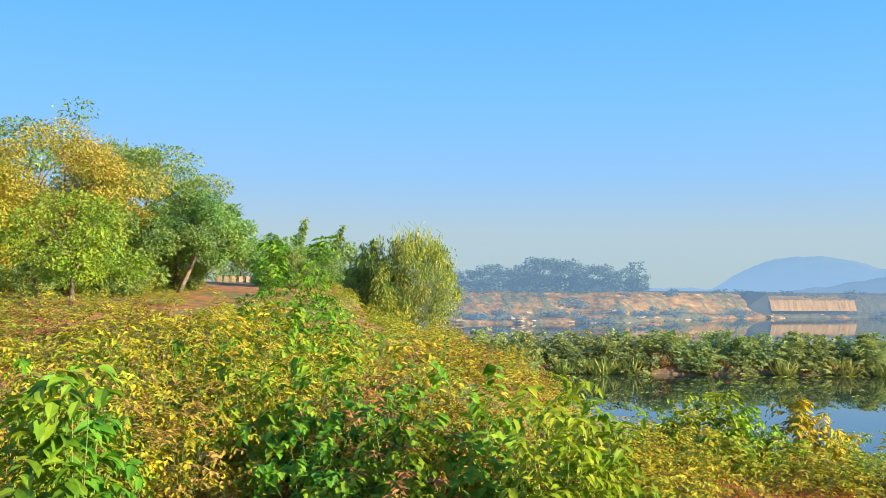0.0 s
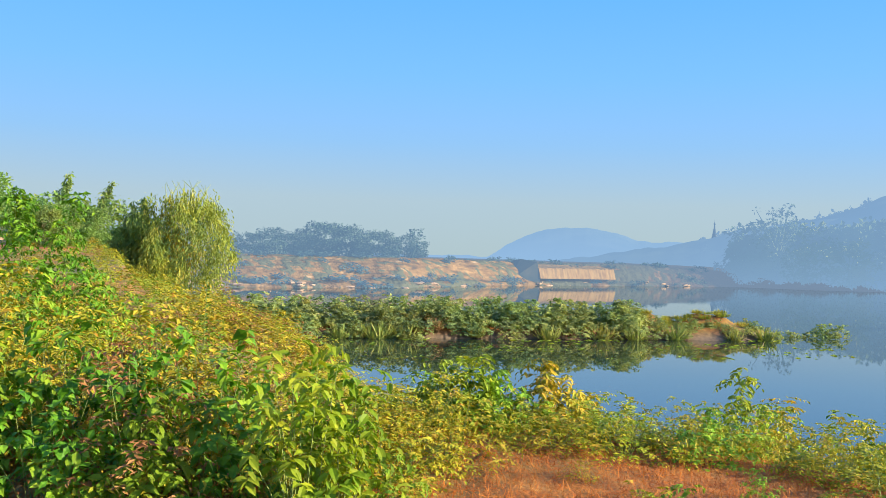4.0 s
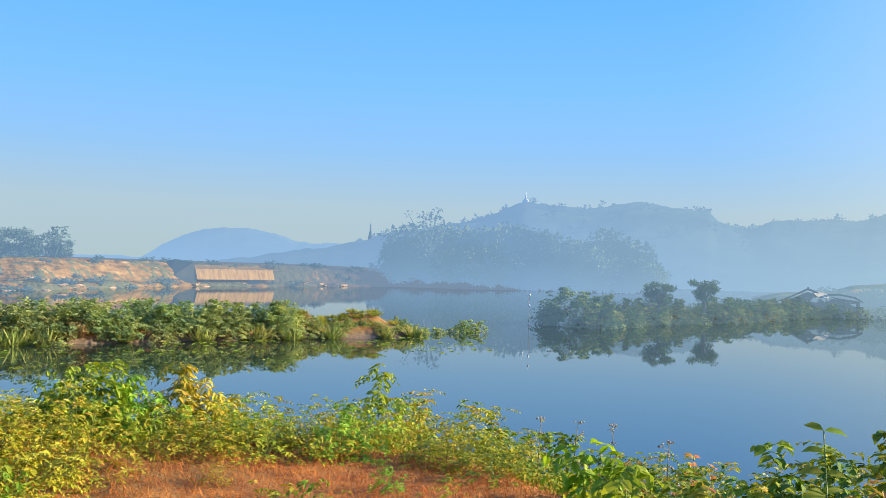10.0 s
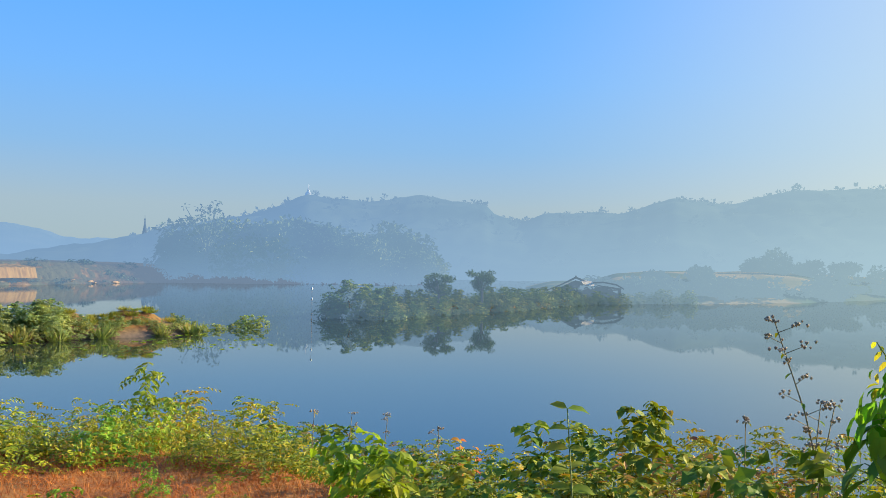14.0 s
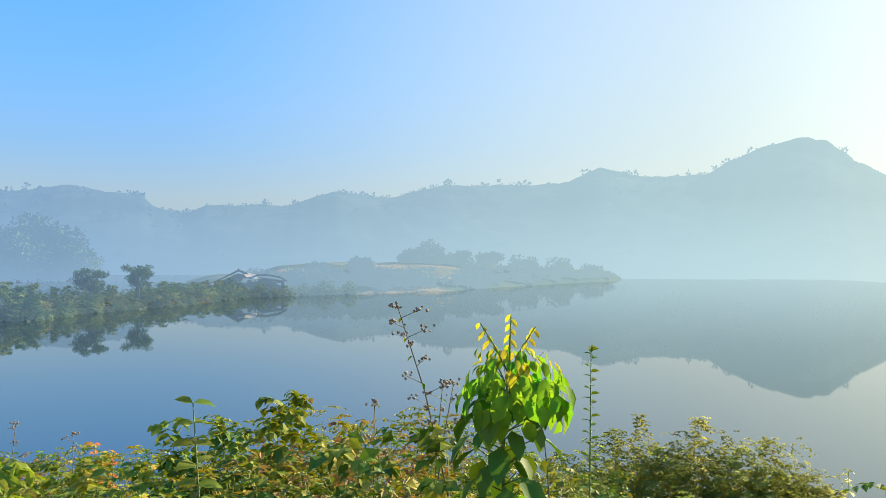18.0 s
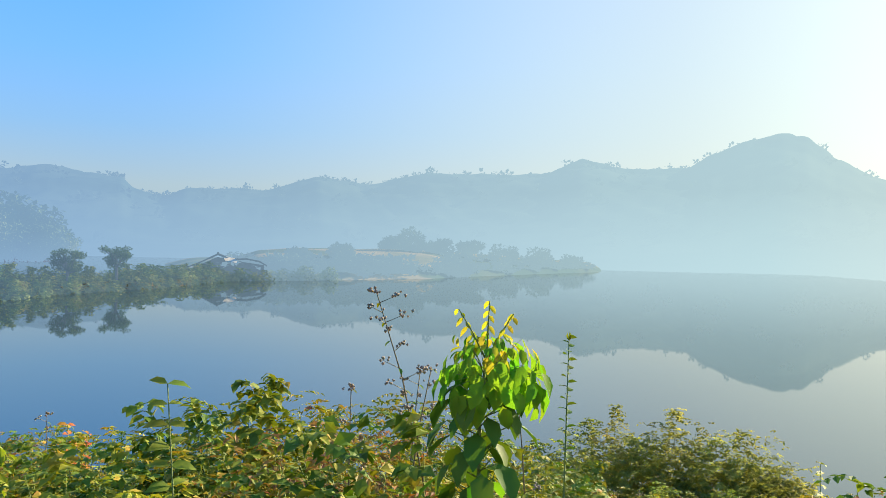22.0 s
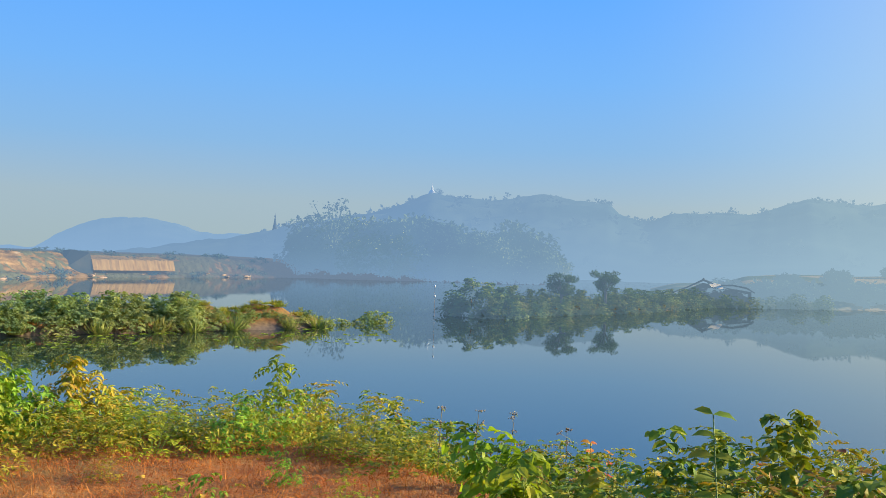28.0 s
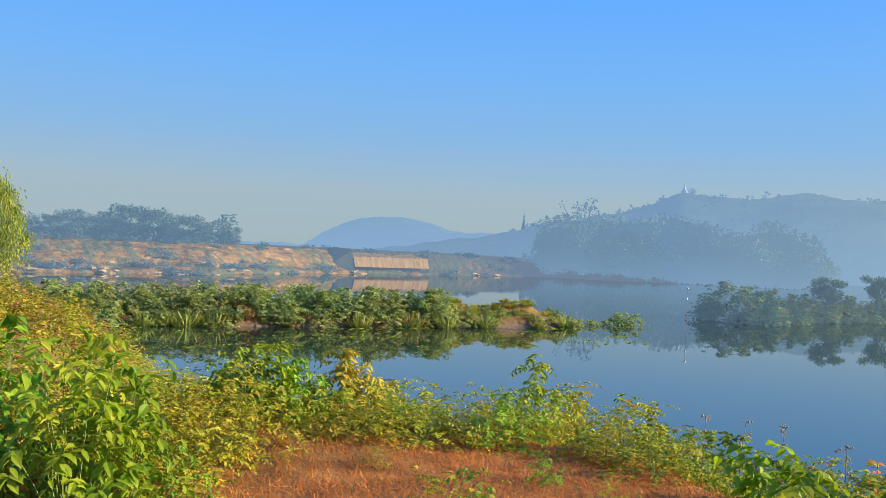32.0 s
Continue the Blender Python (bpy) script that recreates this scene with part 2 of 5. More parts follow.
TREE_GOLD = leaf_mat("golden_tree_leaf", [(0.0, (0.218, 0.276, 0.046)), (0.5, (0.414, 0.425, 0.069)), (0.85, (0.598, 0.517, 0.092)), (1.0, (0.621, 0.425, 0.115))], 0.44, own_mix=0.22, clump=1.5)
# slight haze over the first islet is put into this cool, pale base colour
ISLE_LEAF = leaf_mat("haze_tinted_leaf", [(0.0, (0.16, 0.24, 0.12)), (0.5, (0.28, 0.37, 0.13)), (0.8, (0.44, 0.47, 0.15)), (1.0, (0.56, 0.46, 0.18))], 0.4, own_mix=0.3, clump=1.2)
# dark green leaves; the blue is haze painted as emission
ISLE_FAR = leaf_mat("haze_painted_islet_leaf", [(0.0, (0.03, 0.07, 0.02)), (0.5, (0.09, 0.15, 0.03)), (0.8, (0.24, 0.28, 0.05)), (1.0, (0.34, 0.26, 0.07))], 0.34, own_mix=0.25, clump=0.6, veil=0.26)
SHORE_LEAF = leaf_mat("olive_shore_leaf", [(0.0, (0.18, 0.23, 0.06)), (0.5, (0.33, 0.37, 0.08)), (0.85, (0.50, 0.48, 0.12)), (1.0, (0.58, 0.48, 0.15))], 0.68, own_mix=0.4, clump=2.0)
REED_LEAF = leaf_mat("pale_reed", [(0.0, (0.16, 0.23, 0.06)), (0.6, (0.33, 0.36, 0.09)), (1.0, (0.50, 0.42, 0.16))], 0.3)
DRY_LEAF = leaf_mat("dead_brown_leaf", [(0.0, (0.24, 0.11, 0.05)), (0.6, (0.36, 0.18, 0.08)), (1.0, (0.60, 0.45, 0.30))], 0.2)
STRAW = leaf_mat("dry_orange_grass", [(0.0, (0.27, 0.085, 0.014)), (0.45, (0.50, 0.185, 0.028)), (0.8, (0.66, 0.30, 0.048)), (1.0, (0.76, 0.45, 0.11))], 0.2, 0.7)
BARK = solid_mat("grey_brown_bark", [(0.3, (0.10, 0.07, 0.045)), (0.7, (0.26, 0.20, 0.14))], 6.0)
TWIG = solid_mat("brown_green_stem", [(0.3, (0.12, 0.09, 0.03)), (0.7, (0.26, 0.19, 0.08))], 20.0)
GREEN_STEM = solid_mat("green_stem", [(0.3, (0.14, 0.20, 0.04)), (0.7, (0.28, 0.32, 0.08))], 20.0)
SEED = solid_mat("dry_brown_seed_head", [(0.3, (0.22, 0.15, 0.09)), (0.7, (0.50, 0.38, 0.25))], 60.0)
STONE = solid_mat("weathered_stone", [(0.3, (0.22, 0.14, 0.09)), (0.7, (0.40, 0.27, 0.18))], 3.0)
# sunlight on the sheet is painted in: it faces away from the sun
SHEET = solid_mat("sun_toned_roof_sheet", [(0.3, (0.70, 0.58, 0.38)), (0.7, (0.90, 0.78, 0.55))], 2.0, 0.5)
WHITE = solid_mat("white_paint", [(0.3, (0.7, 0.7, 0.68)), (0.7, (0.85, 0.85, 0.82))], 3.0)
# tree-sized light and dark patches paint lit and shaded crowns, under painted haze
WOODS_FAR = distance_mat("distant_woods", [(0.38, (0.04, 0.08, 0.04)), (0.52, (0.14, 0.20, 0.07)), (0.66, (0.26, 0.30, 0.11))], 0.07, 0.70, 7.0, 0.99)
# lighter copy of the woods, painted as the trees in sun
WOODS_LIGHT = distance_mat("distant_sunlit_tone_woods", [(0.38, (0.14, 0.20, 0.06)), (0.55, (0.30, 0.33, 0.10)), (0.7, (0.42, 0.38, 0.16))], 0.08, 0.60, 7.0, 1.04)
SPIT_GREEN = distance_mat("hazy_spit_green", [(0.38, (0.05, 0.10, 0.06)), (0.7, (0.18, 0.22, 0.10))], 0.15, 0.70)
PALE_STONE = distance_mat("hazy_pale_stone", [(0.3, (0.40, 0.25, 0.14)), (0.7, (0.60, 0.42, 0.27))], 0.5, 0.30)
# dark leaves, blued by haze painted as emission
ISLE_TREE = leaf_mat("haze_painted_tree_leaf", [(0.0, (0.03, 0.07, 0.03)), (0.6, (0.07, 0.12, 0.05)), (1.0, (0.14, 0.19, 0.07))], 0.4, own_mix=0.25, clump=0.8, veil=0.28)
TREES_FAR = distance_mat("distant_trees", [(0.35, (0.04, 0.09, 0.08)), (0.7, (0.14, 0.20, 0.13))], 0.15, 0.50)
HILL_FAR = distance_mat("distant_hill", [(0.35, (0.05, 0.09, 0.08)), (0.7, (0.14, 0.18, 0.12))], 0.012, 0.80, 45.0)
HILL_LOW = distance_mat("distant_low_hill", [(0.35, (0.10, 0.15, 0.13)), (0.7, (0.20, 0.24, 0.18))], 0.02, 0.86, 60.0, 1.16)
TRUNK_FAR = distance_mat("haze_painted_bark", [(0.3, (0.05, 0.045, 0.03)), (0.7, (0.12, 0.10, 0.07))], 2.0, 0.34)
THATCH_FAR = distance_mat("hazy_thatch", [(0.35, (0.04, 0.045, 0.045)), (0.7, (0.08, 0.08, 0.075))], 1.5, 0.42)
# the ramp's shade is painted in: darker earth under blue haze
RAMP_SHADE = distance_mat("earth_with_painted_shade", [(0.35, (0.05, 0.06, 0.05)), (0.7, (0.10, 0.09, 0.06))], 0.3, 0.56, 0.0, 0.86)
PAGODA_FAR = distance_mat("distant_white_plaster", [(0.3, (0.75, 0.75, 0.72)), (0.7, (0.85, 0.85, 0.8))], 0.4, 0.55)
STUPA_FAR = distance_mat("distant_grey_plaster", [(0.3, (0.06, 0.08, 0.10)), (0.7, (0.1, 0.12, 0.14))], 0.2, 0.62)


def soil_mat():
    k = Mat("bank_soil")
    pos = k.n("ShaderNodeNewGeometry").outputs["Position"]
    big = k.noise(0.35, 5.0)
    mid = k.noise(3.0, 6.0)
    fine = k.noise(40.0, 6.0)
    dry = k.ramp(mid, [(0.3, (0.17, 0.060, 0.012)), (0.55, (0.36, 0.14, 0.025)), (0.8, (0.48, 0.23, 0.05))])
    weed = k.ramp(mid, [(0.3, (0.07, 0.08, 0.015)), (0.7, (0.22, 0.19, 0.05))])
    col = k.mix(k.ramp(big, [(0.42, (0, 0, 0)), (0.6, (1, 1, 1))]), dry, weed)
    col = k.mix(0.5, col, k.ramp(fine, [(0.3, (0.45, 0.45, 0.45)), (0.7, (1.35, 1.35, 1.35))]), "MULTIPLY")
    z = k.n("ShaderNodeSeparateXYZ", Vector=pos).outputs["Z"]
    shore = k.n("ShaderNodeMapRange", Value=z)
    shore.inputs["From Min"].default_value, shore.inputs["From Max"].default_value = 0.15, 0.6
    col = k.mix(shore.outputs[0], k.ramp(mid, [(0.3, (0.10, 0.07, 0.05)), (0.7, (0.24, 0.16, 0.10))]), col)
    pr = k.n("ShaderNodeBsdfPrincipled", Roughness=0.9)
    k.put(pr, "Base Color", col)
    k.put(pr, "Normal", k.bump(fine, 0.6, 0.03))
    return k.done(pr.outputs[0])


def quarry_mat():
    k = Mat("quarried_slope")
    geo = k.n("ShaderNodeNewGeometry")
    st = k.n("ShaderNodeMapping", Vector=geo.outputs["Position"])
    st.inputs["Scale"].default_value = (0.30, 0.30, 1.5)
    strata = k.noise(1.0, 6.0, st.outputs[0])
    rub = k.noise(0.55, 8.0)
    wide = k.noise(0.07, 4.0)
    col = k.ramp(strata, [(0.30, (0.12, 0.09, 0.06)), (0.44, (0.25, 0.15, 0.07)), (0.56, (0.34, 0.21, 0.09)), (0.66, (0.46, 0.28, 0.12)), (0.76, (0.72, 0.54, 0.33))])
    both = k.n("ShaderNodeMath")
    both.operation = "ADD"
    k.t.links.new(rub, both.inputs[0])
    k.t.links.new(wide, both.inputs[1])
    scrub = k.ramp(both.outputs[0], [(0.97, (0, 0, 0)), (1.0, (1, 1, 1))])
    col = k.mix(scrub, col, (0.15, 0.16, 0.10))
    df = k.n("ShaderNodeBsdfDiffuse", Color=col)
    df_n = k.bump(rub, 0.9, 1.2)
    k.put(df, "Normal", df_n)
    # haze painted over the slope as blue emission, more with distance
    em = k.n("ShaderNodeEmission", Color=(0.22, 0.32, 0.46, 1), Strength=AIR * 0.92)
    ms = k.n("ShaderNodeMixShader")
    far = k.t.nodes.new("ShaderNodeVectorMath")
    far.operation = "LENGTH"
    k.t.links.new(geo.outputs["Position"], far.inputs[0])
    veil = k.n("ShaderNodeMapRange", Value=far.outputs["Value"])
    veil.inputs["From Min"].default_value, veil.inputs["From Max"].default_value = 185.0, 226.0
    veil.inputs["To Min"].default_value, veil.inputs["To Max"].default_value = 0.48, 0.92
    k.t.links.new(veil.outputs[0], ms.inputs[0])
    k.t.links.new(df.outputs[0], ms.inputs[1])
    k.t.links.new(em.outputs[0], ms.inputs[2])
    return k.done(ms.outputs[0])


def water_mat():
    k = Mat("still_lake_water")
    geo = k.n("ShaderNodeNewGeometry")
    st = k.n("ShaderNodeMapping", Vector=geo.outputs["Position"])
    st.inputs["Scale"].default_value = (0.5, 1.2, 1.0)
    h1 = k.noise(1.5, 3.0, st.outputs[0])
    calm = k.noise(0.03, 3.0)
    pr = k.n("ShaderNodeBsdfPrincipled", Roughness=0.025, IOR=1.5)
    pr.inputs["Base Color"].default_value = (0.020, 0.036, 0.026, 1)
    pr.inputs["Specular IOR Level"].default_value = 0.75
    out = k.t.nodes.new("ShaderNodeVectorMath")
    out.operation = "LENGTH"
    k.t.links.new(geo.outputs["Position"], out.inputs[0])
    ruffle = k.n("ShaderNodeMapRange", Value=out.outputs["Value"])
    ruffle.inputs["From Min"].default_value, ruffle.inputs["From Max"].default_value = 105.0, 175.0
    ruffle.inputs["To Min"].default_value, ruffle.inputs["To Max"].default_value = 0.02, 0.06
    k.put(pr, "Roughness", ruffle.outputs[0])
    b = k.n("ShaderNodeBump", Height=h1, Distance=0.01)
    k.put(b, "Strength", k.ramp(calm, [(0.45, (0.008, 0.008, 0.008)), (0.7, (0.05, 0.05, 0.05))]))
    k.put(pr, "Normal", b.outputs[0])
    return k.done(pr.outputs[0])


def cut_mat():
    k = Mat("cut_earth")
    geo = k.n("ShaderNodeNewGeometry")
    st = k.n("ShaderNodeMapping", Vector=geo.outputs["Position"])
    st.inputs["Scale"].default_value = (1.6, 1.6, 0.12)
    col = k.ramp(k.noise(1.0, 5.0, st.outputs[0]), [(0.3, (0.30, 0.17, 0.05)), (0.5, (0.42, 0.25, 0.075)), (0.7, (0.50, 0.32, 0.11))])
    df = k.n("ShaderNodeBsdfDiffuse", Color=col)
    # haze painted over the cut as blue emission
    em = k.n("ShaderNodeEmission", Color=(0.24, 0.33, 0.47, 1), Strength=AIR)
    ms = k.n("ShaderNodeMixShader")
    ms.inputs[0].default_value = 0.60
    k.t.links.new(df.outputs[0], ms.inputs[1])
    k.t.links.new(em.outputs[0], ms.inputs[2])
    return k.done(ms.outputs[0])


CUT = cut_mat()
SOIL, QUARRY, WATER = soil_mat(), quarry_mat(), water_mat()
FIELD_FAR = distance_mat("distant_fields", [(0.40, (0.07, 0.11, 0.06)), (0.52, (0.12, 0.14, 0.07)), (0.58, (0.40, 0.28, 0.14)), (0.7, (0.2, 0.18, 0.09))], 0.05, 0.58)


# ---- building helpers ----
def part(name, mesh, material, parent=None, label=""):
    """Links a mesh as one object under a thing or a part."""
    ob = new(name, mesh)
    if material and not mesh.materials:
        mesh.materials.append(material)
    ob.parent = parent
    if label:
        ob["label"] = label
    return ob


def thing(name, label, category, group="", kind=""):
    return tagged(new(name), label, category, group, kind)


def mesh_of(name, verts, faces, smooth=True):
    me = bpy.data.meshes.new(name)
    me.from_pydata([tuple(map(float, v)) for v in verts] if not isinstance(verts, np.ndarray) else verts.tolist(), [], faces if isinstance(faces, list) else faces.tolist())
    if smooth:
        me.polygons.foreach_set("use_smooth", np.ones(len(me.polygons), dtype=bool))
    me.update()
    return me


def join(*pieces):
    """Several (verts, faces) as one."""
    vs, fs, k = [], [], 0
    for v, f in pieces:
        vs.append(np.asarray(v, float))
        fs += [[i + k for i in q] for q in f]
        k += len(v)
    return np.concatenate(vs), fs


def tube(points, radii, sides=5, caps=True):
    pts = np.asarray(points, float)
    n = len(pts)
    vs, fs = [], []
    for i in range(n):
        d = pts[min(i + 1, n - 1)] - pts[max(i - 1, 0)]
        d = d / (np.linalg.norm(d) + 1e-9)
        a = np.cross(d, (0.3, 0.9, 0.2))
        a /= np.linalg.norm(a) + 1e-9
        b = np.cross(d, a)
        for s in range(sides):
            w = 2 * math.pi * s / sides
            vs.append(pts[i] + radii[i] * (math.cos(w) * a + math.sin(w) * b))
    for i in range(n - 1):
        for s in range(sides):
            p, q = i * sides + s, i * sides + (s + 1) % sides
            fs.append([p, q, q + sides, p + sides])
    if caps:
        fs.append([i for i in range(sides)][::-1])
        fs.append([(n - 1) * sides + i for i in range(sides)])
    return np.array(vs), fs


def lathe(profile, sides=16, square=False):
    vs, fs = [], []
    for r, z in profile:
        for s in range(sides):
            w = 2 * math.pi * (s + 0.5) / sides
            vs.append((r * math.cos(w), r * math.sin(w), z))
    for i in range(len(profile) - 1):
        for s in range(sides):
            p, q = i * sides + s, i * sides + (s + 1) % sides
            fs.append([p, q, q + sides, p + sides])
    fs.append([(len(profile) - 1) * sides + s for s in range(sides)])
    return np.array(vs), fs


def box(x0, y0, z0, x1, y1, z1):
    v = [(x, y, z) for z in (z0, z1) for y in (y0, y1) for x in (x0, x1)]
    return np.array(v, float), [[0, 2, 3, 1], [4, 5, 7, 6], [0, 1, 5, 4], [2, 6, 7, 3], [0, 4, 6, 2], [1, 3, 7, 5]]


# leaf shapes: along, across, above
LEAF_FULL = (np.array([(0, 0, 0), (.28, .22, .07), (.32, 0, 0), (.28, -.22, .07), (.66, .2, .03), (.68, 0, -.06), (.66, -.2, .03), (1, 0, -.2)]),
             np.array([(0, 2, 1, 1), (0, 3, 2, 2), (1, 2, 5, 4), (2, 3, 6, 5), (4, 5, 7, 7), (5, 6, 7, 7)]))
LEAF_MID = (np.array([(0, 0, 0), (.42, .23, .08), (.48, 0, -.01), (.42, -.23, .08), (1, 0, -.2)]), np.array([(0, 2, 1, 1), (0, 3, 2, 2), (1, 2, 4, 4), (2, 3, 4, 4)]))
LEAF_PAIR = (np.array([(0, 0, 0), (.45, .24, .07), (1, 0, -.08), (.45, -.24, .07)]), np.array([(0, 2, 1, 1), (0, 3, 2, 2)]))
BLADE = (np.array([(0, .02, 0), (0, -.02, 0), (.5, -.016, .03), (.5, .016, .03), (1, 0, -.06)]), np.array([(0, 1, 2, 3), (3, 2, 4, 4)]))


def unit(a):
    return a / (np.linalg.norm(a, axis=-1, keepdims=True) + 1e-9)


def leaves(pos, along, up, size, shape=LEAF_PAIR, wide=1.0):
    """Many leaves at once: places, ways, upper sides and lengths."""
    tv, tf = shape
    u = unit(along)
    v = unit(np.cross(up, u))
    w = np.cross(u, v)
    s = np.asarray(size)[:, None, None]
    vs = pos[:, None, :] + s * (tv[None, :, 0:1] * u[:, None, :] + wide * tv[None, :, 1:2] * v[:, None, :] + tv[None, :, 2:3] * w[:, None, :])
    n, m = len(pos), len(tv)
    fs = (tf[None] + (np.arange(n) * m)[:, None, None]).reshape(-1, 4)
    faces = [[a, b, c] if c == d else [a, b, c, d] for a, b, c, d in fs.tolist()]
    return vs.reshape(-1, 3), faces


def bush(name, seed, height, spread, stems, leaf, per, shape, mat, droop=0.2, wide=1.0, kind_stem=TWIG, twigs=5, low=0.22, fine=True, cap=False):
    """A shrub: stems that fan out from the base, twigs on them, leaves along the twigs."""
    rng = np.random.default_rng(seed)
    tubes, P, A = [], [], []
    for i in range(stems):
        az = rng.uniform(0, 2 * math.pi)
        out = spread * rng.uniform(0.15, 1.0) ** 0.8
        top = np.array((math.cos(az) * out, math.sin(az) * out, height * (1 - 0.45 * (out / spread) ** 2) * rng.uniform(0.72, 1.0)))
        base = np.array((math.cos(az), math.sin(az), 0)) * spread * 0.12
        q = [base + (top - base) * s + np.array((math.cos(az), math.sin(az), 0)) * -0.12 * spread * math.sin(math.pi * s) + rng.normal(0, 0.015, 3) for s in (0, .3, .6, .85, 1)]
        tubes.append(tube(q, [.009 * height, .006 * height, .004 * height, .003 * height, .0015 * height], 3, False))
        for j in range(twigs):
            s = rng.uniform(low, 1.0)
            b = base + (top - base) * s
            ta = az + rng.normal(0, 1.3)
            ln = spread * rng.uniform(0.25, 0.5)
            tip = b + ln * np.array((math.cos(ta), math.sin(ta), rng.uniform(-0.1, 0.9)))
            if s > 0.88:
                tip = b + ln * np.array((0.3 * math.cos(ta), 0.3 * math.sin(ta), 0.75))
            if fine:
                tubes.append(tube([b, tip], [.0025 * height, .001 * height], 3, False))
            ss = np.linspace(0.15, 1.0, per)
            for e, k in enumerate(ss):
                P.append(b + (tip - b) * k)
                sd = 1 if e % 2 else -1
                A.append(unit(tip - b) * 0.6 + sd * np.array((-math.sin(ta), math.cos(ta), 0)) * 0.9 + (0, 0, -droop) + rng.normal(0, 0.3, 3))
    P, A = np.array(P), np.array(A)
    n = len(P)
    if cap:
        # keep the whole shrub within its height
        f = height / P[:, 2].max()
        P[:, 2] *= f
        tubes = [(v * (1, 1, f), q) for v, q in tubes]
    P[:, 2] = np.maximum(P[:, 2], 0.02)
    up = np.array((0, 0, 1.0)) + rng.normal(0, 0.35, (n, 3))
    size = leaf * rng.uniform(0.6, 1.25, n)
    ob = new(name)
    tagged(part("branchwork", mesh_of(name + "_branchwork", *join(*tubes)), kind_stem, ob), kind="stuff")
    part("foliage", mesh_of(name + "_foliage", *leaves(P, A, up, size, shape, wide), smooth=False), mat, ob)
    return ob


def spray_bush(name, seed, height, spread, sprays, leaf, per, mat, length=0.2, shape=LEAF_PAIR, wide=1.0, droop=0.6, shoots=2, stem=GREEN_STEM, lift=0.35):
    """A leafy shrub: a lobed mass of sprays that carry leaves in two ranks down to the ground, with shoots that stand out above it."""
    r_ = np.random.default_rng(seed)
    n = sprays
    az = r_.uniform(0, 2 * math.pi, n)
    el = np.arcsin(r_.uniform(-0.02, 1.0, n))
    ph = r_.uniform(0, 6.28, 3)
    lobe = 1 + 0.20 * np.sin(3 * az + ph[0] + 2 * el) + 0.14 * np.sin(5 * az + ph[1] - 3 * el) + 0.08 * np.sin(9 * az + ph[2] + 5 * el)
    rho = r_.uniform(0.25, 1.0, n) ** 0.42 * lobe * 0.82
    out = np.stack([np.cos(az) * np.cos(el), np.sin(az) * np.cos(el), np.sin(el)], 1)
    B = out * rho[:, None] * (spread, spread, height * 0.86)
    way = out * (1, 1, 0.6) + (0, 0, lift) + r_.normal(0, 0.38, (n, 3))
    # shoots: some sprays climb upright stems
    tubes = []
    k = max(1, n // 22)
    for i in range(shoots):
        a, o = r_.uniform(0, 6.28), spread * r_.uniform(0.05, 0.6)
        foot = np.array((math.cos(a) * o * 0.4, math.sin(a) * o * 0.4, 0.0))
        top = np.array((math.cos(a) * o, math.sin(a) * o, height * r_.uniform(0.84, 1.08)))
        tubes.append(tube([foot, (foot + top) / 2 + r_.normal(0, 0.02, 3), top], [.004 * height, .003 * height, .0015 * height], 3, False))
        q = slice(i * k, i * k + k)
        f = np.linspace(0.62, 1.0, k)[:, None]
        B[q] = foot + (top - foot) * f
        w = r_.uniform(0, 6.28, k)
        way[q] = np.stack([np.cos(w), np.sin(w), np.full(k, 0.55)], 1)
    way = unit(way)
    L = length * r_.uniform(0.6, 1.3, n)
    ss = np.linspace(0.12, 1.0, per)
    P = B[:, None] + way[:, None] * (L[:, None] * ss)[..., None]
    P[..., 2] -= droop * L[:, None] * ss ** 2
    tan = way[:, None] - np.array((0, 0, 2 * droop)) * ss[None, :, None]
    lat = unit(np.cross(way, (0.02, 0.03, 1.0)))[:, None] * np.where(np.arange(per) % 2, 1.0, -1.0)[None, :, None]
    A = unit(tan) * 0.55 + lat * 0.85 + (0, 0, -0.25) + r_.normal(0, 0.22, P.shape)
    U = np.array((0, 0, 1.0)) + out[:, None] * 0.5 + r_.normal(0, 0.33, P.shape)
    S = leaf * r_.uniform(0.65, 1.25, P.shape[:2]) * (1.1 - 0.35 * ss)
    for i in range(shoots * k, n, max(1, n // 26)):
        tubes.append(tube([B[i] * (0.2, 0.2, 0), B[i] * (0.6, 0.6, 0.55), B[i], P[i, -1]], [.005 * height, .0035 * height, .002 * height, .001 * height], 3, False))
    P, A, U, S = P.reshape(-1, 3), A.reshape(-1, 3), U.reshape(-1, 3), S.ravel()
    f = height / np.percentile(P[:, 2], 96)
    P[:, 2] = np.maximum(P[:, 2] * f, 0.015)
    over = P[:, 2] > height
    P[over, 2] = height + 0.45 * (P[over, 2] - height)
    wood, ends = join(*tubes)
    wood[:, 2] = np.minimum(wood[:, 2] * f, height * 0.97)
    ob = new(name)
    tagged(part("branchwork", mesh_of(name + "_branchwork", wood, ends), stem, ob), kind="stuff")
    part("foliage", mesh_of(name + "_foliage", *leaves(P, A, U, S, shape, wide), smooth=False), mat, ob)
    return ob


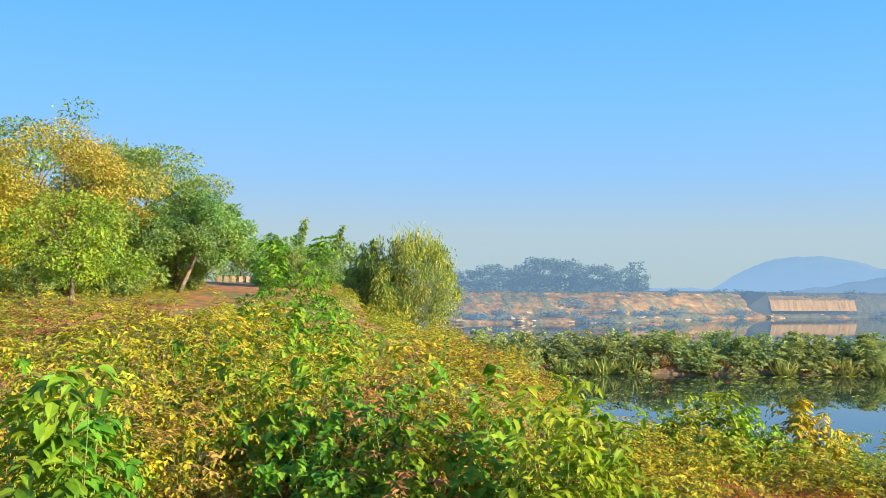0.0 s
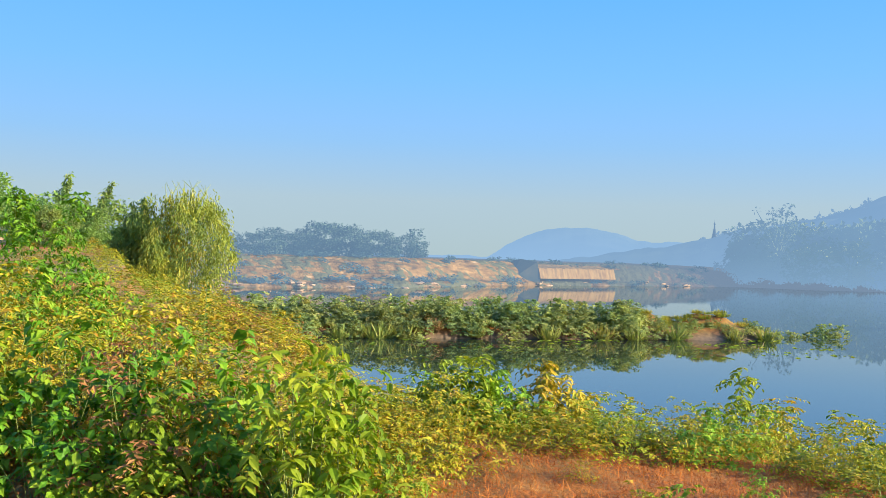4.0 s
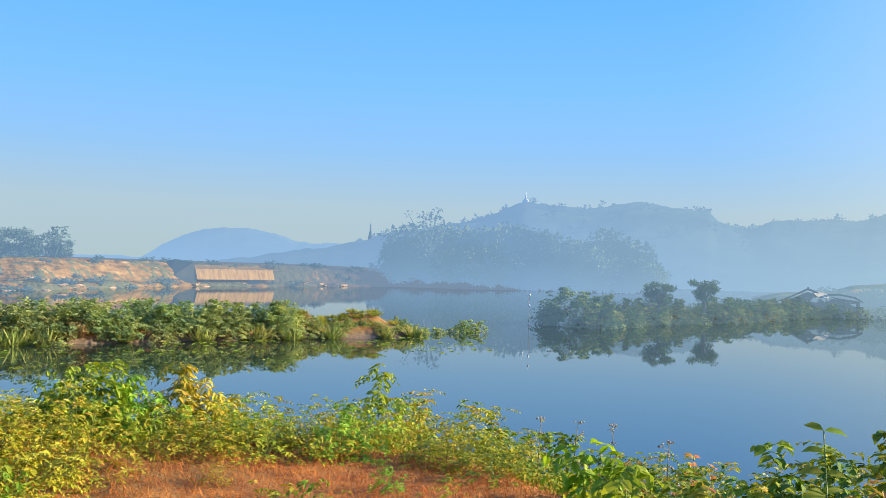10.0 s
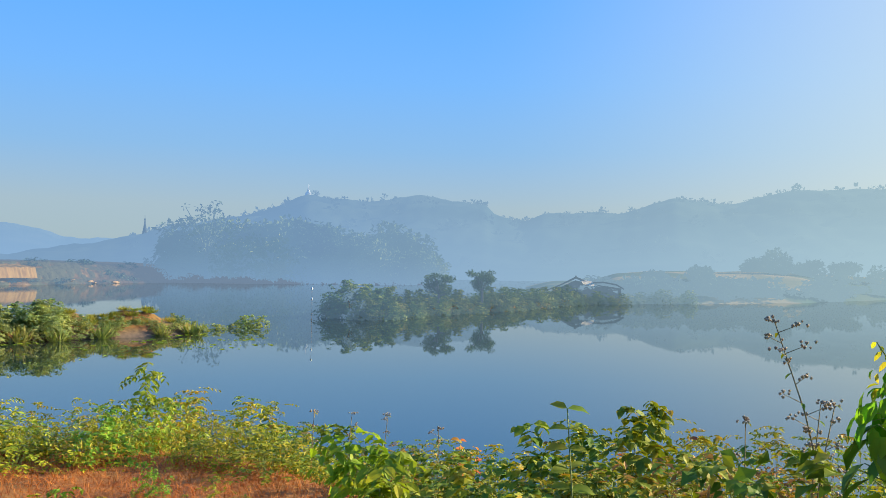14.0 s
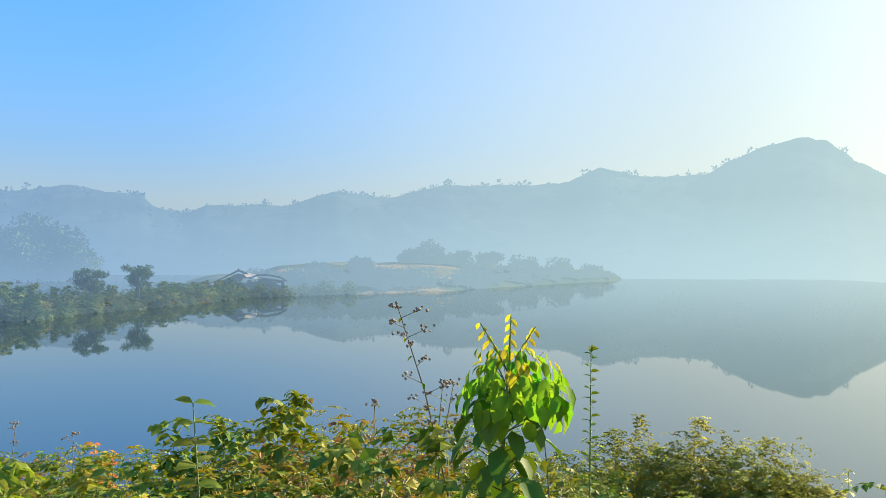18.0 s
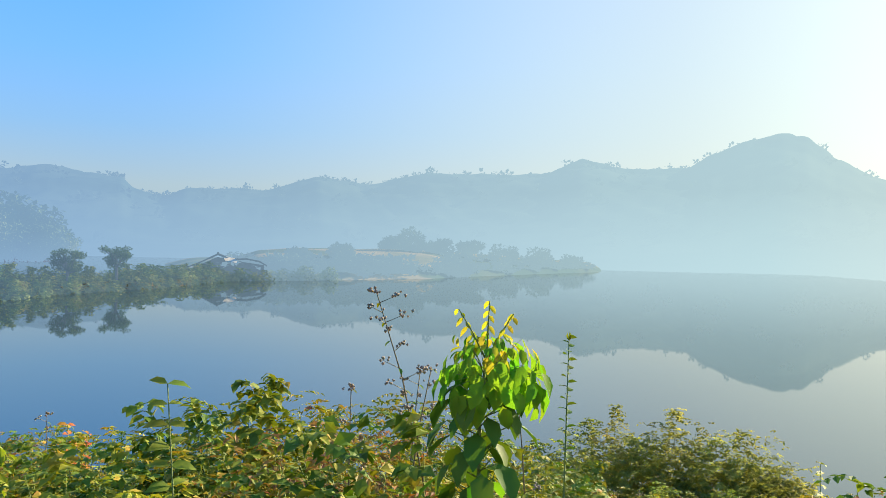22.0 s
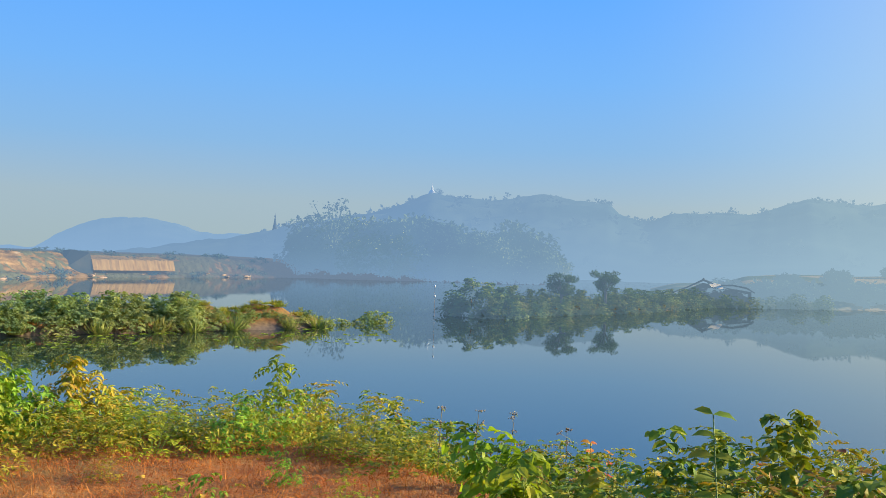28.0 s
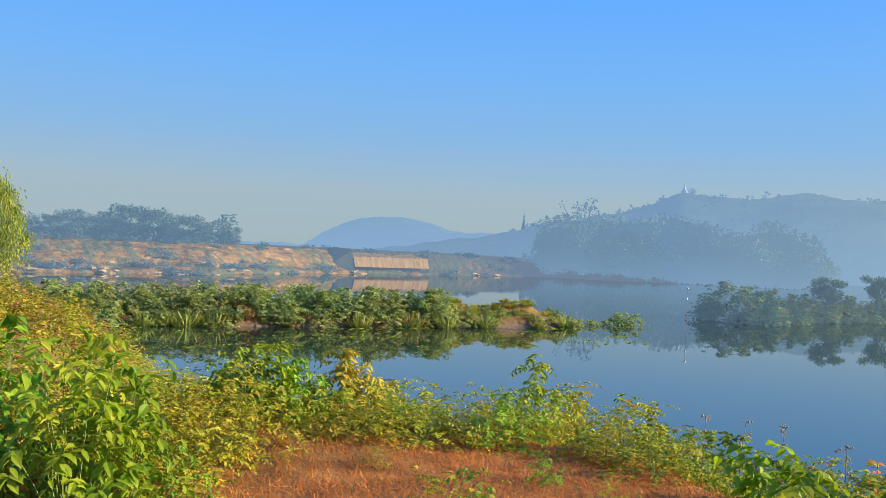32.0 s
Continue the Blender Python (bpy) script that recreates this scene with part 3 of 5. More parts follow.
def tree(name, seed, height, crown, trunk, clusters, per, leaf, mat, lean=(0, 0), low=0.35, flat=1.0, cl=0.30, bark=BARK):
    """A tree: tapered trunk, limbs that each end in tufts of leaves, gaps between the tufts."""
    rng = np.random.default_rng(seed)
    lean = np.array((*lean, 0.0))
    ob = new(name)
    tp = [np.array((0, 0, 0.0)) + lean * s + np.array((rng.normal(0, .04), rng.normal(0, .04), 0)) * height * 0.2 * s + (0, 0, trunk * s) for s in (0, .35, .7, 1)]
    part("trunk", mesh_of(name + "_trunk", *tube(tp, [.03 * height, .024 * height, .02 * height, .017 * height], 7)), bark, ob)
    top = tp[-1]
    P, A, S = [], [], []
    limbs = []
    mid = lean + np.array((0, 0, (height * low + height) / 2))
    half = (height - height * low) / 2
    for i in range(clusters):
        d = unit(rng.normal(0, 1, 3))
        f = rng.uniform(0.55, 1.0) ** 0.6
        c = mid + d * np.array((crown * f, crown * f, half * f * flat))
        c += rng.normal(0, 0.05, 3) * height
        if i % 3 == 0:
            m = top + (c - top) * 0.5 + (0, 0, 0.05 * height)
            limbs.append(tube([top + (0, 0, -0.1 * trunk * rng.uniform(0, 1)), m, c], [.011 * height, .007 * height, .003 * height], 4))
        r = cl * crown * rng.uniform(0.7, 1.35)
        k = max(6, int(per * rng.uniform(0.6, 1.3)))
        q = unit(rng.normal(0, 1, (k, 3))) * (rng.uniform(0.2, 1, (k, 1)) ** 0.5) * np.array((r, r, r * 0.55))
        P.append(c + q)
        A.append(unit(q) * 0.8 + rng.normal(0, 0.6, (k, 3)) + (0, 0, -0.25))
        S.append(leaf * rng.uniform(0.6, 1.3, k))
    for j, lb in enumerate(limbs):
        part("limb", mesh_of(name + "_limb", *lb), bark, ob)
    P, A, S = np.concatenate(P), np.concatenate(A), np.concatenate(S)
    up = np.array((0, 0, 1.0)) + rng.normal(0, 0.5, (len(P), 3))
    part("crown", mesh_of(name + "_crown", *leaves(P, A, up, S, LEAF_PAIR, 1.3), smooth=False), mat, ob)
    return ob


def smooth01(x):
    x = np.clip(x, 0, 1)
    return x * x * (3 - 2 * x)


def waves(x, y, seed=0.0):
    """Cheap uneven ground, about -1 to 1."""
    return (np.sin(x * 1.0 + seed + 1.7 * np.sin(y * 0.6 + seed)) + np.sin(y * 1.3 + 2 * seed + 1.3 * np.sin(x * 0.7)) + 0.6 * np.sin(2.3 * x + 1.9 * y + seed)) / 2.6


# ---- the land ----
def place(az, r, z=0.0):
    """A point by its bearing from the start (degrees right of straight ahead), distance and height."""
    return np.array((r * math.sin(radians(az)), r * math.cos(radians(az)), z))


# the near bank by bearing: where it begins to fall, and where it meets the water
BANK_AZ = [-180, -30, -12, -2, 3, 7, 10, 15, 20, 30, 40, 46, 60, 75, 85, 95, 110, 135, 150, 165, 180]
BANK_TOP = [900, 900, 120, 20, 13, 10, 9, 8, 7.8, 7.9, 7.5, 6.5, 5.0, 4.5, 4.5, 4.6, 5.2, 12, 60, 500, 900]
BANK_FOOT = [1000, 1000, 260, 74, 54, 43, 31, 23, 20.5, 19, 18, 17, 17, 18, 21, 19, 18, 40, 120, 800, 1000]


def capsule(x, y, ax, ay, bx, by, r, top, slope):
    """A long low islet round the line from a to b."""
    ex, ey = bx - ax, by - ay
    s = np.clip(((x - ax) * ex + (y - ay) * ey) / (ex * ex + ey * ey), 0, 1)
    d = np.hypot(x - ax - s * ex, y - ay - s * ey) + 0.5 * waves(x * 0.6, y * 0.6, 2.0)
    return -1.5 + (top + 1.5) * smooth01((r + slope - d) / (2 * slope) * 1.0)


def land(x, y):
    x, y = np.asarray(x, float), np.asarray(y, float)
    az, r = np.degrees(np.arctan2(x, y)), np.hypot(x, y)
    top, foot = np.interp(az, BANK_AZ, BANK_TOP), np.interp(az, BANK_AZ, BANK_FOOT)
    s = (r - top) / (foot - top)
    z = np.where(s < 0, 3.47, 3.47 * (1 - np.clip(s, 0, 1.45) ** 0.9))
    dry = s < 0.05
    z += np.where(dry, 0.05 * waves(x * 1.1, y * 1.1, 1.0), 0.10 * waves(x, y, 1.0))
    z += 1.35 * np.exp(-((x + 9) ** 2 + (y - 36) ** 2) / 420) + 0.35 * np.exp(-((x + 12) ** 2 + (y - 14) ** 2) / 60)
    z += 1.0 * np.exp(-((x + 10.5) ** 2 + (y - 53) ** 2) / 130)
    z = np.maximum(z, -1.5)
    isle = capsule(x, y, 2, 59.2, 37, 58.0, 3.2, 0.75, 1.6)
    isle = np.maximum(isle, capsule(x, y, 30.5, 59.4, 36.5, 58.6, 1.5, 1.75, 1.8))
    isle = np.maximum(isle, capsule(x, y, 37, 57.2, 46.5, 58.6, 0.4, 0.35, 1.2))
    two = capsule(x, y, 61.8, 63.6, 84, 66.7, 2.4, 0.7, 1.5)
    two = np.maximum(two, capsule(x, y, 84, 66.7, 134, 79.6, 3.4, 0.6, 1.8))
    return np.maximum(z, np.maximum(isle, two))


def ground_z(x, y):
    return float(land(x, y))


def polar_sheet(name, azs, rs, height, mat, label, category="ground", seam=True):
    """A sheet of land over bearings and distances. rs: one list, or one list for each bearing."""
    az = np.radians(np.asarray(azs, float))
    rr = np.broadcast_to(np.asarray(rs, float), (len(azs), np.asarray(rs).shape[-1]))
    X, Y = rr * np.sin(az)[:, None], rr * np.cos(az)[:, None]
    Z = height(X, Y, np.degrees(az)[:, None], rr)
    V = np.stack([X, Y, Z], -1).reshape(-1, 3)
    n, m = rr.shape
    i, j = np.meshgrid(np.arange(n - 1), np.arange(m - 1), indexing="ij")
    a = (i * m + j).ravel()
    F = np.stack([a, a + 1, a + m + 1, a + m], -1)
    ob = part(name, mesh_of(name, V, F), mat)
    return tagged(ob, label, category, kind="structure")


rings = [0.05]
while rings[-1] < 4200:
    r = rings[-1]
    rings.append(r + max(0.22, 0.02 * r if r < 170 else 0.09 * r))
bearings = list(np.arange(-42, 126, 0.4)) + list(np.arange(126, 319, 3.0))
polar_sheet("ground", bearings, rings, lambda X, Y, A, R: land(X, Y), SOIL, "reddish bank soil under dry grass and scrub by the lake")
rim_w = 4300
water = part("water", mesh_of("water", [(-600, -rim_w, 0), (rim_w, -rim_w, 0), (rim_w, rim_w, 0), (-600, rim_w, 0)], [[0, 1, 2, 3]]), WATER)
tagged(water, "calm blue lake water with clear reflections of the shores", "water", kind="structure")


def far_shore(az):
    return np.interp(az, [-8, 3, 7, 13, 21, 26, 33, 37, 42, 50, 54], [128, 134, 138, 146, 184, 200, 228, 222, 232, 236, 300])


def quarry_height(X, Y, A, R):
    d = R - far_shore(A)
    top = np.interp(A, [-8, 16, 20, 27, 31, 35, 47, 49.5, 54], [4.6, 4.7, 4.5, 4.5, 3.9, 2.0, 0.9, -1.5, -2])
    wide = np.interp(A, [-8, 18, 27, 36, 54], [16, 17, 10, 8, 8])
    s = np.clip(d / wide, -0.3, 1)
    steps = smooth01(s) + 0.10 * np.sin(s * 15 + 2 * waves(X * 0.08, Y * 0.08, 3)) * np.clip(1 - s, 0, 1) * (s > 0)
    z = top * steps + 0.30 * waves(X * 0.45, Y * 0.45, 5.0) * smooth01(s * 4) * (1 - 0.6 * smooth01(s)) * np.clip((36 - A) / 3, .1, 1)
    bench = smooth01((A - 20.6) / .8) * smooth01((26.6 - A) / .8) * smooth01((7 - d) / 1.5)
    z = z - bench * np.maximum(z - 1.75 * smooth01(d / 2.4), 0)
    return np.where(d < 0, -1.2 * np.clip(-d / 3, 0, 1), z)


q_az = np.arange(-8, 54.1, 0.25)
q_rs = np.stack([far_shore(a) + np.array([-6, -3, -1, 0, .6, 1.2, 2, 3, 4, 5, 6, 7, 8, 9, 10, 11, 12, 13.5, 15, 17, 20, 25, 32, 45, 70, 120, 250, 600, 1500]) for a in q_az])
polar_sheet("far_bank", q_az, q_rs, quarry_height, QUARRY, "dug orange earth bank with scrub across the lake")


def spit_shore(az):
    return np.interp(az, [53, 58, 60, 63, 70, 75, 80, 81], [140, 134, 134, 137, 155, 190, 236, 250])


def spit_height(X, Y, A, R):
    d = R - spit_shore(A)
    rise = np.interp(A, [53, 58, 59.6, 62, 68, 72, 79, 81], [0.3, 0.8, 2.8, 3.5, 3.8, 3.1, 0.9, 0.0])
    z = 0.9 * smooth01(d / 4) + rise * smooth01((d - 4) / 45) + 0.15 * waves(X * 0.3, Y * 0.3, 7)
    end = smooth01((81 - A) / 1.5) * smooth01((A - 53) / 3)
    return np.where(d < 0, -1.0, z * end - 0.8 * (1 - end))


s_az = np.arange(53, 81.1, 0.25)
s_rs = np.stack([spit_shore(a) + np.array([-4, -1, 0, .7, 1.5, 3, 5, 8, 12, 17, 24, 32, 45, 60, 80, 100]) for a in s_az])
polar_sheet("far_spit", s_az, s_rs, spit_height, FIELD_FAR, "low spit of tan fields and scrub with painted haze")

# crest of the range: bearing and height angle, fitted to the skyline in the camera's view
CREST = [(20, -.5), (24, .1), (27, .6), (29.5, 1.0), (33, 2.05), (36.4, 2.65), (38, 3.05), (40.8, 3.95), (42.8, 3.65), (44.8, 3.55), (47.7, 4.0), (51.6, 3.7), (52.3, 3.1), (54, 2.75), (55.2, 3.2), (59.8, 3.15),
         (63.1, 4.05), (65.7, 3.75), (69.8, 4.55), (73.2, 4.36), (76.3, 4.38), (79.1, 5.34), (81.9, 4.84), (85.2, 4.95), (86.6, 5.75), (88.7, 6.42), (90.4, 6.62), (91.7, 6.45), (92.5, 5.85), (93.4, 5.1), (95.9, 4.0), (98, 4.55), (101.5, 6.0), (106, 7.0), (114, 6.0), (130, 3.0), (150, .6)]


def crest(az):
    ks = np.array(CREST)
    a = np.asarray(az, float)
    i = np.clip(np.searchsorted(ks[:, 0], a) - 1, 0, len(ks) - 2)
    s = (a - ks[i, 0]) / (ks[i + 1, 0] - ks[i, 0])
    e = ks[i, 1] + (ks[i + 1, 1] - ks[i, 1]) * (0.5 * s + 0.5 * smooth01(s))
    return 5 + 900 * np.tan(np.radians(e))


def range_height(X, Y, A, R):
    foot = np.interp(A, [20, 52, 80, 92, 97, 103, 150], [420, 330, 262, 272, 216, 205, 260])
    s = (R - foot) / (900 - foot)
    body = np.where(R < 900, 2.2 * smooth01(s * 9) + smooth01(np.clip((s - 0.04) / 0.96, 0, 1)) ** 1.25 * (crest(A) - 2.2), crest(A) * (1 - 0.5 * smooth01((R - 900) / 400)))
    lump = 1.6 * waves(X * 0.12, Y * 0.12, 4) + 1.0 * waves(X * 0.31, Y * 0.31, 9) + 3.5 * waves(X * 0.02, Y * 0.02, 2)
    return np.where(s < 0, -1.0, body + lump * smooth01(s * 2) * smooth01(np.abs(R - 900) / 120 + 0.25))


h_az = np.arange(20, 150, 0.2)
h_rs = np.concatenate([np.linspace(200, 420, 30), np.linspace(435, 900, 36), np.linspace(915, 1300, 10)])
polar_sheet("hill_range", h_az, h_rs, range_height, HILL_FAR, "wooded hill range behind the lake with painted blue haze", "hill")


def low_hill_height(X, Y, A, R):
    e = 1.9 * np.clip(1 - ((A - 23.4) / 5.4) ** 2, 0, 1) ** .95
    e = np.maximum(e, 1.1 * smooth01((A - 23) / 4)) + 0.06 * waves(A * 2.0, A * 3.1, 2)
    return np.where(R < 1400, (8 + 1400 * np.tan(np.radians(e))) * smooth01((R - 1000) / 400), 5 + 1400 * np.tan(np.radians(e))) + 2.0 * waves(X * 0.05, Y * 0.05, 1)


polar_sheet("low_hill", np.arange(10, 40, 0.2), np.linspace(1000, 1500, 22), low_hill_height, HILL_LOW, "low wooded hill made faint by painted blue haze", "hill")

# trees along the crest and over the slopes, as one cover
rng = np.random.default_rng(5)
P, A, S = [], [], []
for i in range(620):
    if i < 430:
        az, r, hgt = rng.uniform(30, 108), 900 + rng.uniform(-14, 6), 2.2 + 4.0 * rng.random() ** 4
    else:
        az, r, hgt = rng.uniform(30, 108), rng.uniform(430, 860), 5.5
    if abs(az - 40.84) < .5:
        continue
    p = place(az, r)
    z = float(range_height(p[0:1], p[1:2], np.array([az]), np.array([r]))[0])
    k = 16
    q = unit(rng.normal(0, 1, (k, 3))) * np.array((0.55, 0.55, 0.5)) * hgt * rng.uniform(0.3, 1, (k, 1))
    P.append(p + (0, 0, z + hgt * 0.25) + q)
    A.append(unit(q) + rng.normal(0, .5, (k, 3)))
    S.append(hgt * 0.55 * rng.uniform(.6, 1.2, k))
P, A, S = map(np.concatenate, (P, A, S))
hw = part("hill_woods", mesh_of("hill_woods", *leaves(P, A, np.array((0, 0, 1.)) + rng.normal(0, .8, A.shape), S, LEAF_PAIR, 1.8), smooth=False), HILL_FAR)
tagged(hw, "small trees with painted haze along the hill crest", "trees", kind="stuff")


# ---- pagodas ----
def pagoda(name, at, h, mat, label, body):
    ob = thing(name, label, "pagoda")
    w = h * body
    part("terrace", mesh_of(name + "_terrace", *lathe([(w * 1.25, -h * .4), (w * 1.25, h * .05), (w * 1.05, h * .06), (w * 1.02, h * .13), (w * .85, h * .14), (w * .85, h * .2)], 8), smooth=False), mat, ob)
    part("bell", mesh_of(name + "_bell", *lathe([(w * .8, h * .2), (w * .72, h * .25), (w * .62, h * .33), (w * .5, h * .40), (w * .33, h * .46), (w * .24, h * .49)], 20)), mat, ob)
    rings_ = []
    for i in range(6):
        z, r = h * (.49 + .045 * i), w * (.25 - .03 * i)
        rings_ += [(r, z), (r * 1.08, z + h * .015), (r * .85, z + h * .035)]
    part("spire", mesh_of(name + "_spire", *lathe(rings_ + [(w * .05, h * .86)], 12)), mat, ob)
    part("finial", mesh_of(name + "_finial", *lathe([(w * .09, h * .86), (w * .07, h * .89), (w * .015, h * .93), (w * .01, h)], 8)), mat, ob)
    ob.matrix_basis = pose(*at)
    return ob


pg = place(40.84, 893)
pagoda("pagoda", (pg[0], pg[1], 66.5), 14.0, PAGODA_FAR, "slim white pagoda on the hill top", 0.32)
pg = place(31.4, 880)
pagoda("old_stupa", (pg[0], pg[1], 13.0), 33.0, STUPA_FAR, "tall grey pointed stupa with painted haze", 0.30)


# ---- the far woods ----
def far_tree(name, seed, h, crown, mat, low=0.1, n=34, per=60, leaf=0.85):
    return tree(name, seed, h, crown, h * 0.35, n, per, leaf, mat, low=low, cl=0.36, bark=mat)


PROTO = []
for i in range(4):
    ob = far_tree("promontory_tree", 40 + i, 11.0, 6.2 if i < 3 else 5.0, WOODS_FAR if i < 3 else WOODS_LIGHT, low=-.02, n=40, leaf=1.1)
    PROTO.append(tagged(ob, "tall tree with painted haze in the wood on the promontory", "tree", "promontory wood"))
bare = tree("feathery_tree", 48, 18.5, 4.6, 6.0, 60, 14, 0.75, WOODS_FAR, low=0.1, cl=0.2, bark=WOODS_FAR)
tagged(bare, "tall thin feathery tree with painted haze above the wood", "tree")
pb = place(35.0, 227)
bare.matrix_basis = pose(*pb[:2], 1.0)
rng = np.random.default_rng(11)
for i in range(34):
    az = 33.2 + 15.4 * (i % 17) / 16 + rng.normal(0, .25)
    r = (228 + 7 * (i // 17)) + rng.uniform(0, 7)
    h = np.interp(az, [33, 34.5, 38, 42, 46, 48, 49], [9.5, 13.5, 14.2, 13.5, 13.6, 9.5, 6.0]) * rng.uniform(.74, 1.04) * (0.72 if i < 17 else 1.0)
    p = place(az, r)
    sc = h / 11.0
    ob = PROTO[i] if i < 4 else copy_thing(PROTO[rng.integers(4)], Matrix())
    ob.scale = (sc * 1.1, sc * 1.1, sc)
    ob.location, ob.rotation_euler = (p[0], p[1], 0.8), (0, 0, rng.uniform(0, 6.28))
PROTO = []
for i in range(3):
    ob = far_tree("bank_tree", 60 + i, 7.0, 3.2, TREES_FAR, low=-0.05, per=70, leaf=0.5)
    PROTO.append(tagged(ob, "dark round-crowned tree with painted haze on the far bank", "tree", "far bank trees"))
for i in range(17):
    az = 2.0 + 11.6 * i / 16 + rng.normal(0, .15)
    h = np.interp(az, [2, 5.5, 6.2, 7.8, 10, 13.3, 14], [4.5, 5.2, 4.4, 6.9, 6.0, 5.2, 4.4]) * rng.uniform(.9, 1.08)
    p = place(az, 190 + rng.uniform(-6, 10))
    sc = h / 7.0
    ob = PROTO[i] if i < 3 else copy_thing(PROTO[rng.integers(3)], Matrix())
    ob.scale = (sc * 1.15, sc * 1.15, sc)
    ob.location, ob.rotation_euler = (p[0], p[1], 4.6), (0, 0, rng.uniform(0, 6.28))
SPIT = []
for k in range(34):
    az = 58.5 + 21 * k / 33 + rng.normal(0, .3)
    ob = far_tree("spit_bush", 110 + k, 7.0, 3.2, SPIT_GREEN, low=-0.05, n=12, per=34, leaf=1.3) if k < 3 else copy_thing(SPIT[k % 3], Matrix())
    SPIT.append(ob)
    tagged(ob, "bush with painted haze along the shore of the low spit", "bush", "spit bushes")
    p = place(az, float(spit_shore(az)) + rng.uniform(2, 9))
    sc = rng.uniform(.24, .42) * (1.25 if az < 72 else 1.0)
    ob.scale, ob.location, ob.rotation_euler = (sc * 1.5, sc * 1.5, sc), (p[0], p[1], .5), (0, 0, k)
# wood round the pagoda
for k, (az, h) in enumerate([(41.25, 8.5), (41.75, 4.6), (42.1, 5.6), (42.5, 6.0), (43.0, 4.2), (39.7, 3.8), (44.9, 4.6), (42.3, 5.0), (40.3, 3.4)]):
    ob = far_tree("hilltop_tree", 90 + k, h, h * .5, HILL_FAR, low=.35 if k == 0 else 0.0, n=14, per=24, leaf=1.0)
    tagged(ob, "tree with painted haze beside the hilltop pagoda", "tree", "hilltop trees")
    p = place(az, 893)
    ob.location = (p[0], p[1], float(range_height(p[0:1], p[1:2], np.array([az]), np.array([893.]))[0]) - .8)
lone = tree("leaning_tree", 71, 6.2, 2.0, 3.0, 12, 14, 0.6, TREES_FAR, lean=(1.2, 0), low=0.3, cl=0.3, bark=TREES_FAR)
tagged(lone, "thin sparse tree at the end of the far bank", "tree")
lone.matrix_basis = pose(*place(13.4, 192)[:2], 4.7)
for k, (az, r, h, z) in enumerate([(68.8, 196, 6.8, 2.0), (67.6, 202, 4.2, 2.8), (70.5, 200, 4.4, 2.4), (72.5, 205, 4.4, 2.2), (74.5, 215, 4.0, 1.8), (76.5, 225, 3.8, 1.2), (78.5, 234, 3.0, .6), (64.5, 170, 2.6, 2.4), (62, 160, 2.4, 2.0), (61, 142, 2.2, 1.2), (65, 148, 2.2, 1.2), (67.5, 156, 2.4, 1.2), (71.5, 168, 2.6, 1.0)]):
    p = place(az, r)
    g = float(spit_height(p[0:1], p[1:2], np.array([az]), np.array([float(r)]))[0]) - .1
    h, z = max(1.6, h + z - g), g
    ob = far_tree("spit_tree", 80 + k, h, h * (.5 if k == 0 else .9), SPIT_GREEN, low=-0.1, n=22, per=60, leaf=0.8)
    tagged(ob, "tree with painted haze on the low spit across the water", "tree", "spit trees")
    ob.matrix_basis = pose(*place(az, r)[:2], z)


# ---- the cut bank ----
def cut_bank():
    ob = thing("cut_bank", "squared cut earth wall with upright scars and an end painted in shade", "earth wall")
    a, b = place(21.2, 188.5), place(25.7, 202)
    along = unit(b - a)
    back = np.array((-along[1], along[0], 0))
    n = 46
    vs, fs = [], []
    length = np.linalg.norm(b - a)
    r_ = np.random.default_rng(3)
    for i in range(n + 1):
        c = a + along * length * i / n
        g = 0.14 * r_.random()
        vs += [c - back * (0.7 - g) + (0, 0, 1.3), c + back * g + (0, 0, 3.25 + 0.25 * r_.random()), c + back * 6 + (0, 0, 4.1)]
    for i in range(n):
        k = i * 3
        fs += [[k, k + 3, k + 4, k + 1], [k + 1, k + 4, k + 5, k + 2]]
    fs.append([0, 1, 2])
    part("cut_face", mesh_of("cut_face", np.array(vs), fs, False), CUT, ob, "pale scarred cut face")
    e = a - along * 7.5
    side = np.array([a - back * 0.6 + (0, 0, 0.3), a + back * 8 + (0, 0, 4.9), e + back * 7 + (0, 0, 0.6), a + back * 0.5 + (0, 0, 4.6), e + back * 1 + (0, 0, 0.3), a - along * 1.5 + back * 4 + (0, 0, 5.1)])
    part("ramp", mesh_of("ramp", side, [[0, 3, 4], [3, 5, 4], [4, 5, 2], [3, 1, 5], [5, 1, 2]], False), RAMP_SHADE, ob, "earth ramp with its shade painted in")
    return ob


cut_bank()

# scrub and pale rubble over the dug bank
rng = np.random.default_rng(17)
# the scrub is greyed by the haze painted into its far tree material
SCRUB = [tree("bank_scrub", 95 + i, 1.0, .9, .2, 9, 16, .42, TREES_FAR, low=-.2, cl=.5, bark=TREES_FAR) for i in range(3)]
for ob in SCRUB:
    tagged(ob, "low scrub with painted haze on the dug bank", "bush", "far bank scrub")
for k in range(110):
    az = rng.uniform(-3, 33)
    d = (rng.uniform(.5, 9) if k % 3 else rng.uniform(10, 24))
    r = float(far_shore(az)) + d
    p = place(az, r)
    z = float(quarry_height(p[0:1], p[1:2], np.array([az]), np.array([r]))[0])
    ob = SCRUB[k] if k < 3 else copy_thing(SCRUB[k % 3], Matrix())
    sc = rng.uniform(.5, 1.3)
    ob.scale, ob.location, ob.rotation_euler = (sc * 1.4, sc * 1.4, sc * .8), (p[0], p[1], z - .1), (0, 0, k)
st_v, st_f = lathe([(.1, -.3), (.5, -.1), (.62, .15), (.4, .42), (.1, .5)], 7)
